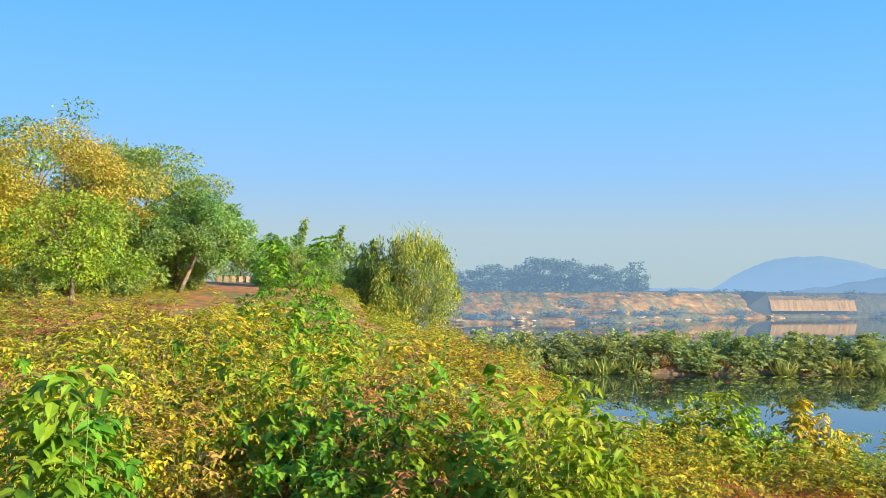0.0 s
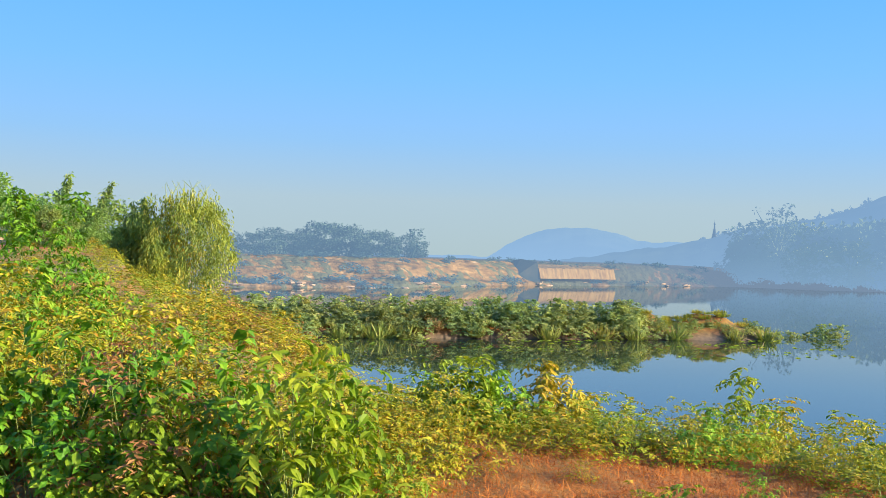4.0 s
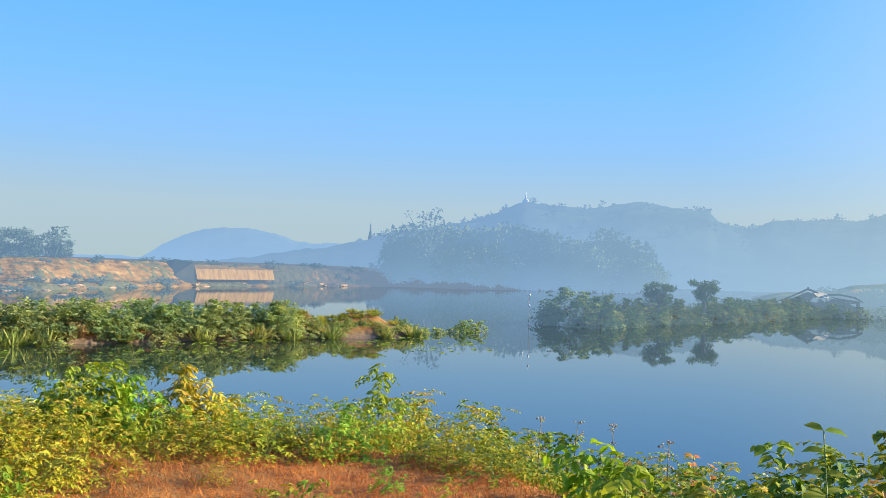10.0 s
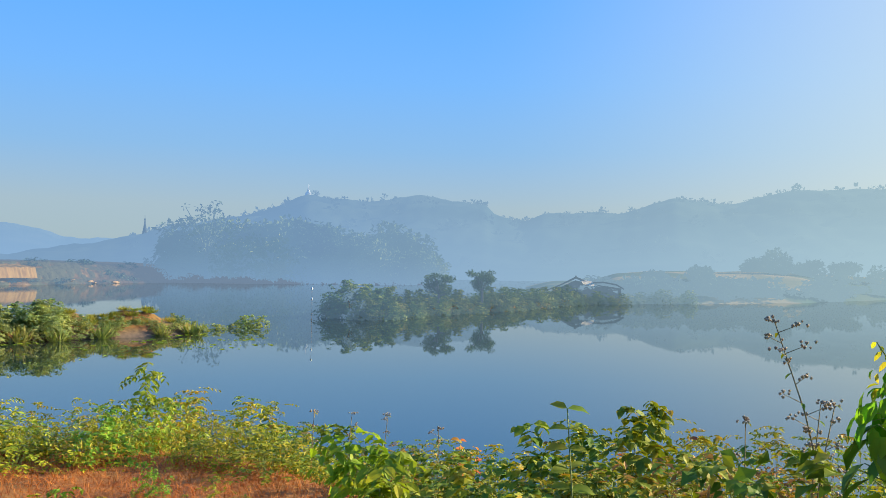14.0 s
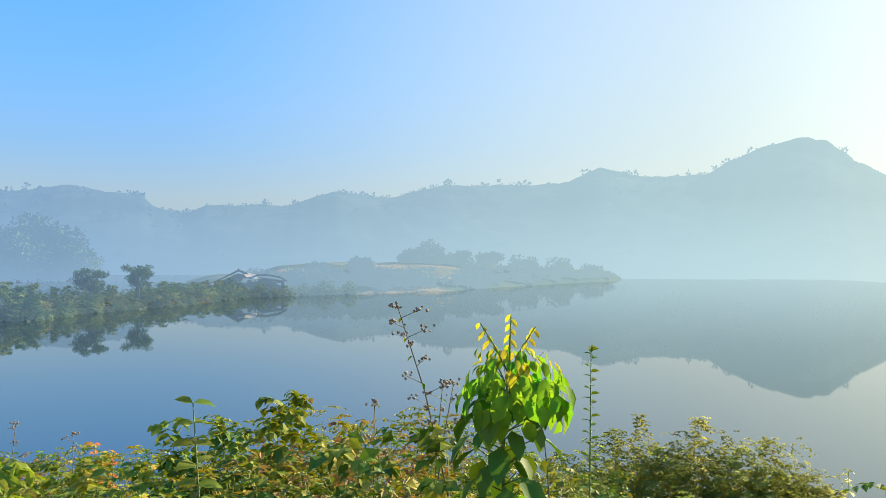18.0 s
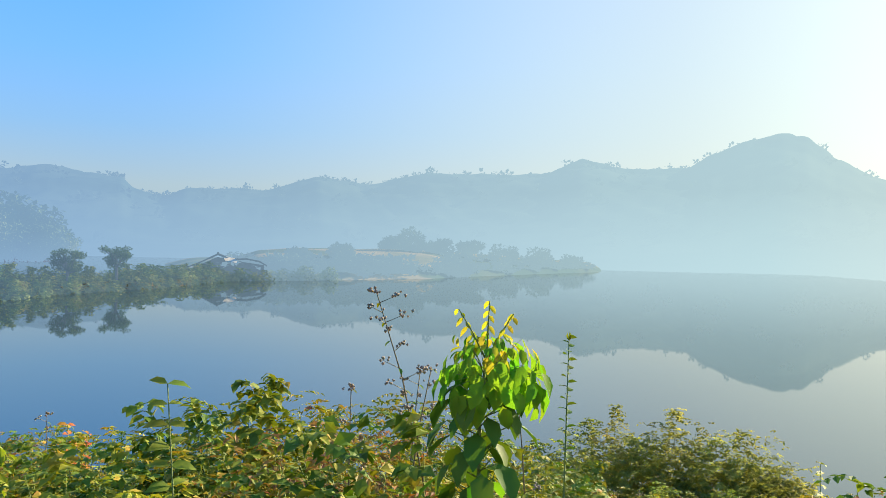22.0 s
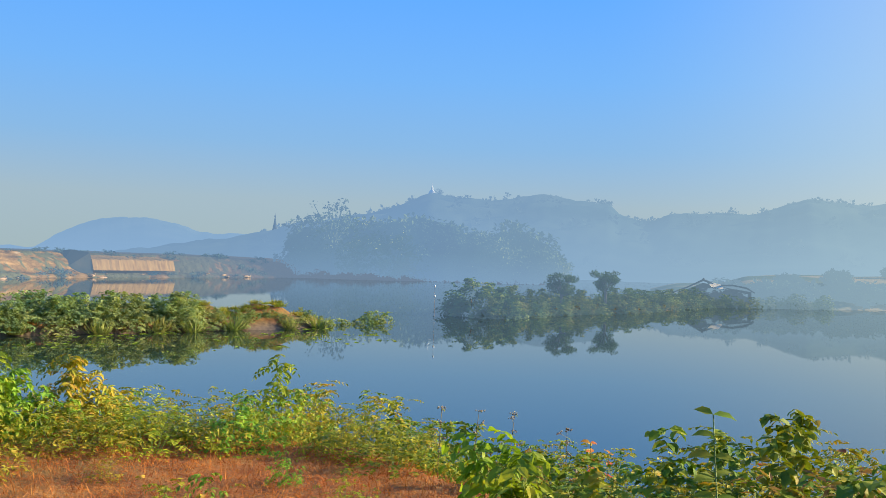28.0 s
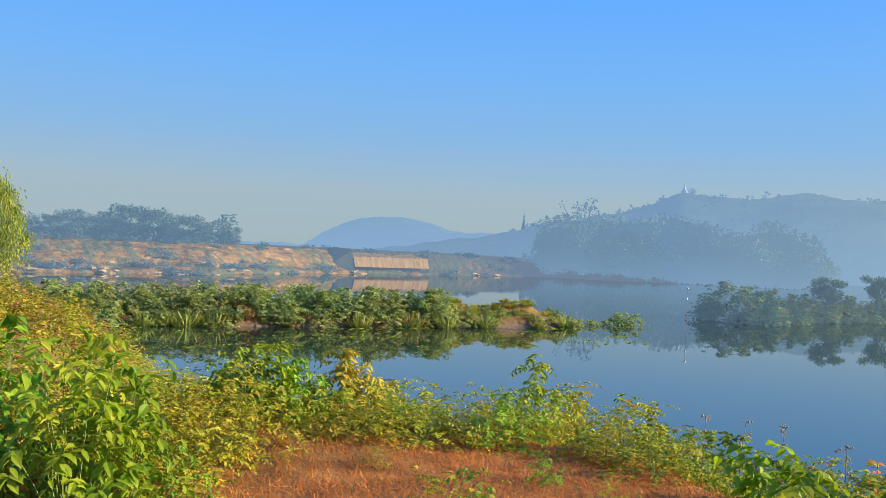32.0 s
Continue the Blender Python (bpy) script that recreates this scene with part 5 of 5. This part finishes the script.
shrub(.9, 301, .9, .60, 135, .062, 9, YELLOW_LEAF, label="yellow-green shrub of feathery sprays on the bank", length=.20, wide=1.1, droop=.6)
shrub(.9, 302, .9, .62, 125, .068, 9, YELLOW_LEAF, label="yellow-green shrub with drooping feathery sprays", length=.24, wide=.95, droop=.9)
shrub(.9, 303, .9, .58, 115, .092, 7, GREEN_LEAF, label="leafy green shrub with curling leaves on the bank", length=.16, wide=1.0, droop=.8, shape=LEAF_MID)
shrub(.85, 304, .85, .6, 130, .060, 9, BROWN_LEAF, label="drying yellow-brown shrub on the bank", length=.18, wide=.9)
shrub(.8, 305, .8, .52, 100, .095, 6, BRIGHT_LEAF, label="green shrub with broad hanging leaves", length=.14, wide=1.35, droop=1.0, shape=LEAF_MID)
shrub(.8, 306, .8, .58, 130, .082, 6, DEEP_LEAF, label="olive shrub with rounded leaves in a painted backlit tone", length=.13, wide=1.5, droop=.6, shape=LEAF_MID, shoots=2)
shrub(.85, 307, .85, .62, 150, .058, 8, DEEP_LEAF, label="dense olive shrub with tiny rusty leaves", length=.15, wide=1.25, shoots=2)
shrub(.7, 308, .7, .55, 130, .05, 8, RUSSET, label="dried russet-brown shrub among the green scrub", length=.16, wide=.8)
TALL = []
for k, (sd, m, lab) in enumerate([(311, YELLOW_LEAF, "tall yellow-green thicket on the bank"), (312, BROWN_LEAF, "tall drying thicket on the bank"), (313, GREEN_LEAF, "tall green thicket on the bank")]):
    TALL.append(tagged(spray_bush("thicket", sd, 1.5, 1.0, 250, .078, 10, m, .3, LEAF_PAIR, 1.0, .6, 3), lab, "bush", "bank thicket"))
LOW = []
for k, (sd, m, lab) in enumerate([(316, YELLOW_LEAF, "low yellow-green scrub on the bank"), (317, BROWN_LEAF, "low drying brown scrub on the bank"), (318, TREE_LEAF, "low olive green scrub on the bank"), (319, RUSSET, "low russet-brown dried scrub on the bank")]):
    LOW.append(tagged(spray_bush("scrub", sd, 1.5, 1.1, 120, .15, 6, m, .4, LEAF_PAIR, 1.0, .6, 2), lab, "bush", "far bank scrub of the near shore"))
used = set()


def set_shrub(src, x, y, scale, stretch=1.0):
    if src.name in used:
        ob = copy_thing(src, Matrix())
    else:
        ob = src
        used.add(src.name)
    return stand(ob, x, y, rng.uniform(0, 6.28), scale, .03, stretch)


rng = np.random.default_rng(33)


def inner(az):
    return np.interp(az, [-32, -14, -12.5, -4, -3, 12, 17, 22, 28, 36, 43, 48, 52, 56, 112], [4.6, 4.8, 6.3, 6.3, 5.4, 5.4, 6.1, 6.9, 7.3, 7.3, 6.9, 6.4, 5.2, 3.6, 3.6])


for row in range(8):
    for az in np.arange(-31, 110, 3.6 if row < 5 else 4.4):
        r = inner(az) + [.2, .75, 1.4, 2.2, 3.2, 4.5, 6.2, 8.6][row] + rng.uniform(-.2, .2)
        a = az + rng.uniform(-2.2, 2.2) + (2.6 if row % 2 else 0)
        p = place(a, r)
        g = ground_z(p[0], p[1])
        top = 5 + r * math.tan(radians(float(np.interp(a, SKY_AZ, SKY_EL)))) - g
        if g < 0.15 or top < .18:
            top = max(top, .3)
            if g < .15:
                continue
        h = top * rng.uniform(.72, 1.06)
        if row < 2:
            h = min(h, rng.uniform(.55, 1.05))
        h = min(h, 1.9)
        pick = rng.random()
        if h > 1.05:
            src, base = TALL[(2, 1, 2, 1, 0)[int(pick * 5)]], 1.5
        else:
            if a > 42:
                j = [5, 3, 3, 6, 5, 5, 6, 7][int(pick * 8)]
            elif a < 12:
                j = [0, 2, 3, 7, 1, 4, 0, 3][int(pick * 8)]
            else:
                j = [0, 1, 2, 3, 0, 3, 1][int(pick * 7)]
            base, src, _ = SHRUBS[j]
        s = h / base
        wide = max(s, .76)
        ob = set_shrub(src, p[0], p[1], wide, s / wide)

# the bright green bush that stands out of the scrub
gb = spray_bush("bright_bush", 320, 1.75, 1.2, 520, .10, 8, BRIGHT_LEAF, .24, LEAF_MID, 1.0, .7, 4)
stand(tagged(gb, "bright green leafy bush above the scrub", "bush"), -1.35, 12.1)

# rough scrub between the bank and the grove
for k in range(190):
    a, r = rng.uniform(-27, 9), 12.5 + 34 * rng.random() ** 1.3
    p = place(a, r)
    g = ground_z(p[0], p[1])
    lim = 5 + r * math.tan(radians(float(np.interp(a, [-27, -16, -13, -9, -5, 0, 3, 9], [-0.9, -1.1, -1.5, -1.6, -1.7, -3.2, -3.4, -4.8])))) - g
    if g < .3 or lim < .3:
        continue
    set_shrub(LOW[(0, 1, 3, 2)[rng.integers(4)]], p[0], p[1], max(.55, min(1.1, lim * .6)), rng.uniform(.6, .9))

for k in range(84):
    a, r = (rng.uniform(-5, 5), rng.uniform(16, 46)) if k < 26 else (rng.uniform(5, 15), rng.uniform(13, 30)) if k < 50 else (rng.uniform(75, 108), rng.uniform(6, 16))
    p = place(a, r)
    g = ground_z(p[0], p[1])
    if g > .3:
        set_shrub(LOW[(0, 1, 2, 0)[rng.integers(4)]], p[0], p[1], .5 if k < 50 else .36, rng.uniform(.5, .9))

# knee-high scrub on the mound before the grove, open where the path runs
for k in range(110):
    a, r = rng.uniform(-28, -3.5), 18 + 34 * rng.random()
    if -11.5 < a < -8.2 and r > 26:
        continue
    p = place(a, r)
    set_shrub(LOW[(0, 1, 3, 2, 0)[k % 5]], p[0], p[1], rng.uniform(.3, .5), rng.uniform(.5, .8))

# low growth below the shrubs
n = 42000
az = rng.uniform(-33, 110, n)
r = inner(az) - .3 + rng.random(n) ** 1.4 * np.where(az > 50, 6.0, 9.0)
P = np.stack([r * np.sin(np.radians(az)), r * np.cos(np.radians(az)), 0 * r], 1)
P[:, 2] = land(P[:, 0], P[:, 1]) + .02 + .22 * rng.random(n)
ok = P[:, 2] > .3
P = P[ok]
ug = part("undergrowth", mesh_of("undergrowth", *leaves(P, rng.normal(0, 1, P.shape) + (0, 0, .3), np.array((0, 0, 1.)) + rng.normal(0, .4, P.shape), rng.uniform(.02, .05, len(P)), LEAF_PAIR, 1.0), smooth=False), BROWN_LEAF)
tagged(ug, "low weedy leaves between the shrubs", "undergrowth", kind="stuff")

# dry grass
n = 90000
az = rng.uniform(-18, 56, n)
r = 4.6 + 3.4 * rng.random(n)
P = np.stack([r * np.sin(np.radians(az)), r * np.cos(np.radians(az)), 0 * r], 1)
P[:, 2] = land(P[:, 0], P[:, 1])
A = np.concatenate([rng.normal(0, 1, (n, 2)), np.where(rng.random((n, 1)) < .7, rng.uniform(.0, .35, (n, 1)), rng.uniform(.4, 1.6, (n, 1)))], 1)
dg = part("dry_grass", mesh_of("dry_grass", *leaves(P, A, rng.normal(0, .3, P.shape) + (0, 0, 1), .03 + .07 * rng.random(n), BLADE, .95), smooth=False), STRAW)
tagged(dg, "flattened rust-coloured dry grass on the bank", "grass", kind="stuff")


# ---- single plants that stand out ----
def leaf_part(name, base, tip, up, width, mat, parent, label=""):
    d = np.array(tip) - np.array(base)
    ln = np.linalg.norm(d)
    v, f = leaves(np.array([base], float), d[None], np.array([up], float), [ln], LEAF_FULL, width / ln / .44)
    return part(name, mesh_of(name, v, f), mat, parent, label)


def sapling():
    """Young tree: a round crown of hanging leaves, broad dark leaves below, three pale shoots on top."""
    ob = thing("sapling", "young tree with broad backlit leaves and pale yellow shoots", "sapling")
    r_ = np.random.default_rng(401)
    stem = [(0, 0, 0), (.01, .01, .45), (.0, .0, .9), (.02, -.01, 1.2)]
    part("stem", mesh_of("sapling_stem", *tube(stem, [.009, .008, .006, .004], 6)), GREEN_STEM, ob)
    hub = np.array((.02, 0, 1.16))
    mid = np.array((.05, 0, 1.11))
    n = 118
    for i in range(n):
        # leaves hang all over a squat round crown, small and pale on top
        z = 1 - 1.75 * (i + .5) / n
        a = i * 2.39996 + r_.normal(0, .15)
        w = math.sqrt(max(0, 1 - z * z))
        d = np.array((math.cos(a) * w, math.sin(a) * w, z))
        inner_ = i % 4 == 3
        q = mid + d * (.165, .15, .125) * (r_.uniform(.35, .7) if inner_ else r_.uniform(.85, 1.08))
        flat = np.array((math.cos(a), math.sin(a), 0))
        if i % 4 == 0:
            part("leaf_stalk", mesh_of("leaf_stalk", *tube([mid + (-.03, 0, -.02), (mid + q) / 2 + (-.015, 0, .0), q], [.0016, .0014, .001], 3)), GREEN_STEM, ob)
        ln = (.05 if z > .6 else .068 if z > .2 else .082) * r_.uniform(.85, 1.2)
        go = flat * (.55 if z > .5 else .28) + (0, 0, -.9) + np.array((-flat[1], flat[0], 0)) * r_.normal(0, .35) + r_.normal(0, .12, 3)
        leaf_part("leaf", q, q + unit(go) * ln, flat + (0, 0, .35) + r_.normal(0, .3, 3), ln * .58, YOUNG_LEAF if z > .62 and i % 2 else CROWN_LEAF, ob)
    for i in range(44):
        # small fresh leaves over the hub
        a = i * 2.39996
        d = np.array((math.cos(a), math.sin(a), 0))
        q = hub + d * r_.uniform(.01, .12) + (0, 0, r_.uniform(.02, .08))
        ln = r_.uniform(.03, .05)
        leaf_part("young_leaf", q, q + unit(d * .7 + (0, 0, -.7) + r_.normal(0, .25, 3)) * ln, d + (0, 0, .5), ln * .5, YOUNG_LEAF if i % 2 else CROWN_LEAF, ob, "pale yellow young leaf" if i % 2 else "")
    for i in range(40):
        a = i * 2.39996
        d = np.array((math.cos(a), math.sin(a), 0))
        b = np.array((0, 0, .60 + .42 * ((i * 7) % 40) / 39))
        e = b + d * r_.uniform(.04, .13) + (0, 0, .05)
        part("leaf_stalk", mesh_of("leaf_stalk", *tube([b, e], [.003, .002], 3)), GREEN_STEM, ob)
        ln = r_.uniform(.10, .145)
        # every sixth lower leaf takes the bright crown colour, painted as if lit
        leaf_part("broad_leaf", e, e + unit(d * r_.uniform(.5, .9) + (0, 0, r_.uniform(-1.0, -.45))) * ln, d * .6 + (0, 0, 1), ln * .56, BROAD_DARK if i % 6 else CROWN_LEAF, ob)
    for a, tilt, ln in ((3.1, .75, .17), (0.3, .05, .20), (-.15, .75, .16)):
        b = np.array((.02, 0, 1.15))
        e = b + np.array((math.cos(a) * tilt * .75, math.sin(a) * .1, 1)) * ln
        part("shoot", mesh_of("shoot", *tube([b, (b + e) / 2 + (0, 0, .01), e], [.0035, .003, .002], 4)), GREEN_STEM, ob)
        for k in range(7):
            s = .5 + .085 * k
            q = b + (e - b) * min(s, 1)
            side = 1 if k % 2 else -1
            w = np.array((side * .6, r_.normal(0, .3), -.75))
            leaf_part("young_leaf", q, q + unit(w) * r_.uniform(.03, .044), (.3 * side, -1, .3), .015, YOUNG_LEAF, ob, "pale yellow young leaf")
    return ob


sp = sapling()
stand(sp, 3.49, .71, radians(-73), 0.97, 0)


def seed_weed(name, seed, h, heads, label, lean=0.2):
    """A dry weed: thin stem, short side twigs, each with a tight bunch of tiny seed heads."""
    r_ = np.random.default_rng(seed)
    ob = thing(name, label, "weed", "seeding weeds")
    top = np.array((lean * h, .02, h))
    q = [np.array((0, 0, 0)), np.array((lean * h * .25, 0, h * .4)), np.array((lean * h * .62, .01, h * .75)), top]
    part("stem", mesh_of(name + "_stem", *tube(q, [.005, .004, .003, .002], 4)), TWIG, ob)
    bunches = max(2, heads // 4)
    for i in range(bunches):
        s = 1 - .42 * (1 - i / max(1, bunches - 1)) ** 1.1 + r_.normal(0, .012) * (i < bunches - 1)
        s = min(s, .999)
        k = 0 if s < .4 else 1 if s < .75 else 2
        lo, hi = (0, .4, .75)[k], (.4, .75, 1)[k]
        b = q[k] + (q[k + 1] - q[k]) * (s - lo) / (hi - lo)
        a = i * 2.6 + r_.normal(0, .4)
        ln = r_.uniform(.04, .085) if i < bunches - 1 else .01
        e = b + np.array((math.cos(a), math.sin(a), .45)) * ln
        twig = part("side_twig", mesh_of("side_twig", *tube([b, e], [.0018, .0012], 3)), TWIG, ob)
        for j in range(11 if i == bunches - 1 else 7):
            v, f = lathe([(.002, -.006), (.007, .0), (.012, .006), (.011, .011), (.006, .012), (.002, .015)], 6)
            v = v * r_.uniform(.7, 1.3, (len(v), 1)) * r_.uniform(.4, .62)
            part("seed_head", mesh_of("seed_head", v + e + r_.normal(0, 1, 3) * (.014, .014, .006), f), SEED, twig)
        if i % 2 == 0:
            w = np.array((math.cos(a + 2), math.sin(a + 2), -.5))
            leaf_part("leaf", b, b + unit(w) * .035, (0, 0, 1), .014, DEEP_LEAF, ob)
    for i in range(8):
        s = r_.uniform(.1, .6)
        k = int(s * 3)
        b = q[k] + (q[k + 1] - q[k]) * (s * 3 - k)
        w = np.array((r_.normal(), r_.normal(), -.2))
        leaf_part("leaf", b, b + unit(w) * .06, (0, 0, 1), .026, DEEP_LEAF, ob)
    return ob


# by bearing, distance and height of the top above the eye
WEED_AZ = 72.2
for k, (az, r, top, lean, heads) in enumerate([(WEED_AZ, 4.05, -.20, -.36, 56), (70.6, 4.3, -.60, .0, 12), (74.0, 4.6, -.56, .1, 24), (74.8, 4.4, -.52, .2, 20), (79.6, 4.3, -.62, -.12, 4), (44.9, 7.2, -1.10, .05, 20), (46.9, 7.6, -1.18, .1, 16), (48.9, 7.8, -1.22, .1, 20), (52.2, 7.0, -1.17, .0, 24)]):
    p = place(az, r)
    g = ground_z(p[0], p[1])
    right = place(az + 90, 1)
    p = p - right * lean * .6 * (5 + top - g)
    ob = seed_weed("seed_weed", 420 + k, 5 + top - g, heads, "dry weed with dark brown seed heads", lean * .6)
    stand(ob, p[0], p[1], radians(-az), 1, 0)


def spike_plant(h):
    ob = thing("spike_plant", "upright green stem with small leaves all along it", "weed")
    q = [np.array((0, 0, 0)), np.array((.02, 0, h * .5)), np.array((.05, 0, h))]
    part("stem", mesh_of("spike_stem", *tube(q, [.005, .004, .002], 5)), GREEN_STEM, ob)
    for i in range(38):
        s = .42 + .58 * i / 37
        b = np.array((.05 * s, 0, h * s))
        a = i * 2.5
        e = b + np.array((math.cos(a), math.sin(a), .35)) * (.058 - .025 * s)
        leaf_part("leaf", b, e, (.5, -.5, 1), .026, BROAD_DARK, ob)
    for i in range(5):
        a = i * 1.26
        b = np.array((.05, 0, h - .01))
        leaf_part("top_leaf", b, b + np.array((math.cos(a) * .02, math.sin(a) * .012, .03)), (math.cos(a), math.sin(a), 0), .012, GREEN_LEAF, ob)
    return ob


p = place(82.2, 4.2)
stand(spike_plant(5 - .36 - ground_z(p[0], p[1])), p[0], p[1], 0, 1, 0)
p = place(3.0, 9.5)
stand(spike_plant(5 - .28 - ground_z(p[0], p[1])), p[0], p[1], 1, 1, 0)


def paired_plant(name, seed, h, pairs, size, mat, label, lean=.1):
    """A single stem with opposite leaves."""
    r_ = np.random.default_rng(seed)
    ob = thing(name, label, "plant", "bank plants")
    q = [np.array((0, 0, 0)), np.array((lean * h * .3, 0, h * .5)), np.array((lean * h, 0, h))]
    part("stem", mesh_of(name + "_stem", *tube(q, [.004, .003, .002], 5)), GREEN_STEM, ob)
    for i in range(pairs):
        s = .62 + .38 * i / max(1, pairs - 1)
        b = np.array((lean * h * s, 0, h * s))
        for sd in (-1, 1):
            a = (i % 2) * .7 + r_.normal(0, .2)
            w = np.array((sd * math.cos(a), sd * math.sin(a), r_.uniform(-.9, .35) if size > .13 else r_.uniform(-.2, .35)))
            ln = size * (1.15 - .5 * s) * r_.uniform(.85, 1.15)
            leaf_part("leaf", b, b + unit(w) * ln, (.6 * w[0] + r_.normal(0, .3), .6 * w[1] - .5, 1), ln * .5, mat, ob)
    return ob


for k, (az, r, top, pairs, size, mat, lab) in enumerate([
        (63.2, 3.52, -.47, 7, .105, DEEP_LEAF, "upright plant with paired yellowish leaves"),
        (97, 7.2, -1.30, 7, .12, DEEP_LEAF, "single leafy olive-green stem"),
        (94, 7.4, -1.40, 6, .10, DEEP_LEAF, "single leafy olive-green stem"),
        (101, 7.0, -1.30, 7, .12, DEEP_LEAF, "single leafy olive-green stem"),
        (54.2, 6.0, -1.05, 5, .085, RUST_LEAF, "plant with rust-orange dying leaves"),
        (55.0, 5.8, -1.08, 4, .085, RUST_LEAF, "plant with rust-orange dying leaves")]):
    p = place(az, r)
    g = ground_z(p[0], p[1])
    ob = paired_plant("leafy_stem", 450 + k, max(.15, 5 + top - g), pairs, size, mat, lab, .12 if k % 2 else -.05)
    stand(ob, p[0], p[1], radians(-az + (40 * (k % 3) if k else 0)), 1, 0)

# broad-leaved bushes among the scrub
for k, (az, r, top, wdt) in enumerate([(-17.0, 3.4, -.36, .24), (-19.0, 3.5, -.42, .24), (-15.8, 3.6, -.54, .22), (10.6, 4.9, -.50, .34), (13.0, 5.1, -.62, .32), (1.0, 5.4, -.85, .36), (49.8, 4.4, -.80, .16), (51.2, 4.3, -.84, .14)]):
    p = place(az, r)
    g = ground_z(p[0], p[1])
    ob = spray_bush("broad_leaved_bush", 520 + k, 5 + top - g, wdt, 110 if az < -10 else 90, .085, 6, BRIGHT_LEAF if az < -10 else HANG_LEAF, .16, LEAF_FULL, 1.05, .9, 4, GREEN_STEM)
    stand(tagged(ob, "bush with broad hanging bright green leaves", "bush", "broad-leaved bushes"), p[0], p[1], k, 1, 0)

# the leafy dark bush at the edge, and bushes down by the water
for k, (az, r, top, h, wdt, mat, lab) in enumerate([
        (34.9, 9.4, -1.08, None, .46, GREEN_LEAF, "dark green bush leaning out over the bank"),
        (18.3, 7.7, -.84, None, .5, GREEN_LEAF, "bushy green shrub with curling leaves"),
        (20.8, 7.9, -.96, None, .5, GREEN_LEAF, "bushy green shrub with curling leaves"),
        (24.2, 8.2, -.92, None, .42, BROWN_LEAF, "yellow-brown shrub with open twigs"),
        (63.0, 5.0, -.80, None, .5, DEEP_LEAF, "backlit shrub with rounded leaves"),
        (66.0, 5.2, -.84, None, .5, DEEP_LEAF, "backlit shrub with rounded leaves"),
        (60.0, 5.2, -.92, None, .5, DEEP_LEAF, "backlit shrub with rounded leaves")]):
    p = place(az, r)
    g = ground_z(p[0], p[1])
    h = 5 + top - g
    if az > 40:
        ob = spray_bush("edge_bush", 480 + k, h * 1.06, wdt * 1.1, 190, .07, 6, mat, .13, LEAF_FULL, 1.5, .6, 2)
    else:
        ob = spray_bush("edge_bush", 480 + k, h, wdt, 190, .075, 7, mat, .15, LEAF_FULL, .95, .8, 3)
    stand(tagged(ob, lab, "bush", "edge bushes"), p[0], p[1], k, 1, 0)
for k, (az, r, top) in enumerate([(80.5, 18.2, 1.55), (82.3, 18.4, 1.72), (84.0, 18.0, 1.5), (85.8, 18.5, 1.78), (87.4, 18.2, 1.45), (89.2, 18.6, 1.55), (90.8, 18.4, 1.15), (91.8, 18.2, .9), (78.8, 17.5, 1.3)]):
    p = place(az, r)
    g = ground_z(p[0], p[1])
    ob = spray_bush("shore_bush", 500 + k, (top - g) * 1.08, 1.1, 620, .08, 8, SHORE_LEAF, .2, LEAF_PAIR, 1.2, .5, 1)
    stand(tagged(ob, "rounded green bush low on the shore", "bush", "shore bushes"), p[0], p[1], k, 1, 0)

# small green tufts that stand in the dry grass
for k, (az, r, sc) in enumerate([(32.6, 4.5, .50), (33.8, 4.8, .42), (31.4, 4.7, .36), (17.6, 4.6, .42), (16.4, 5.0, .40), (40.5, 5.6, .30), (26.5, 6.3, .24), (36.5, 6.2, .24)]):
    p = place(az, r)
    set_shrub(SHRUBS[(3, 2, 0)[k % 3]][1], p[0], p[1], sc)
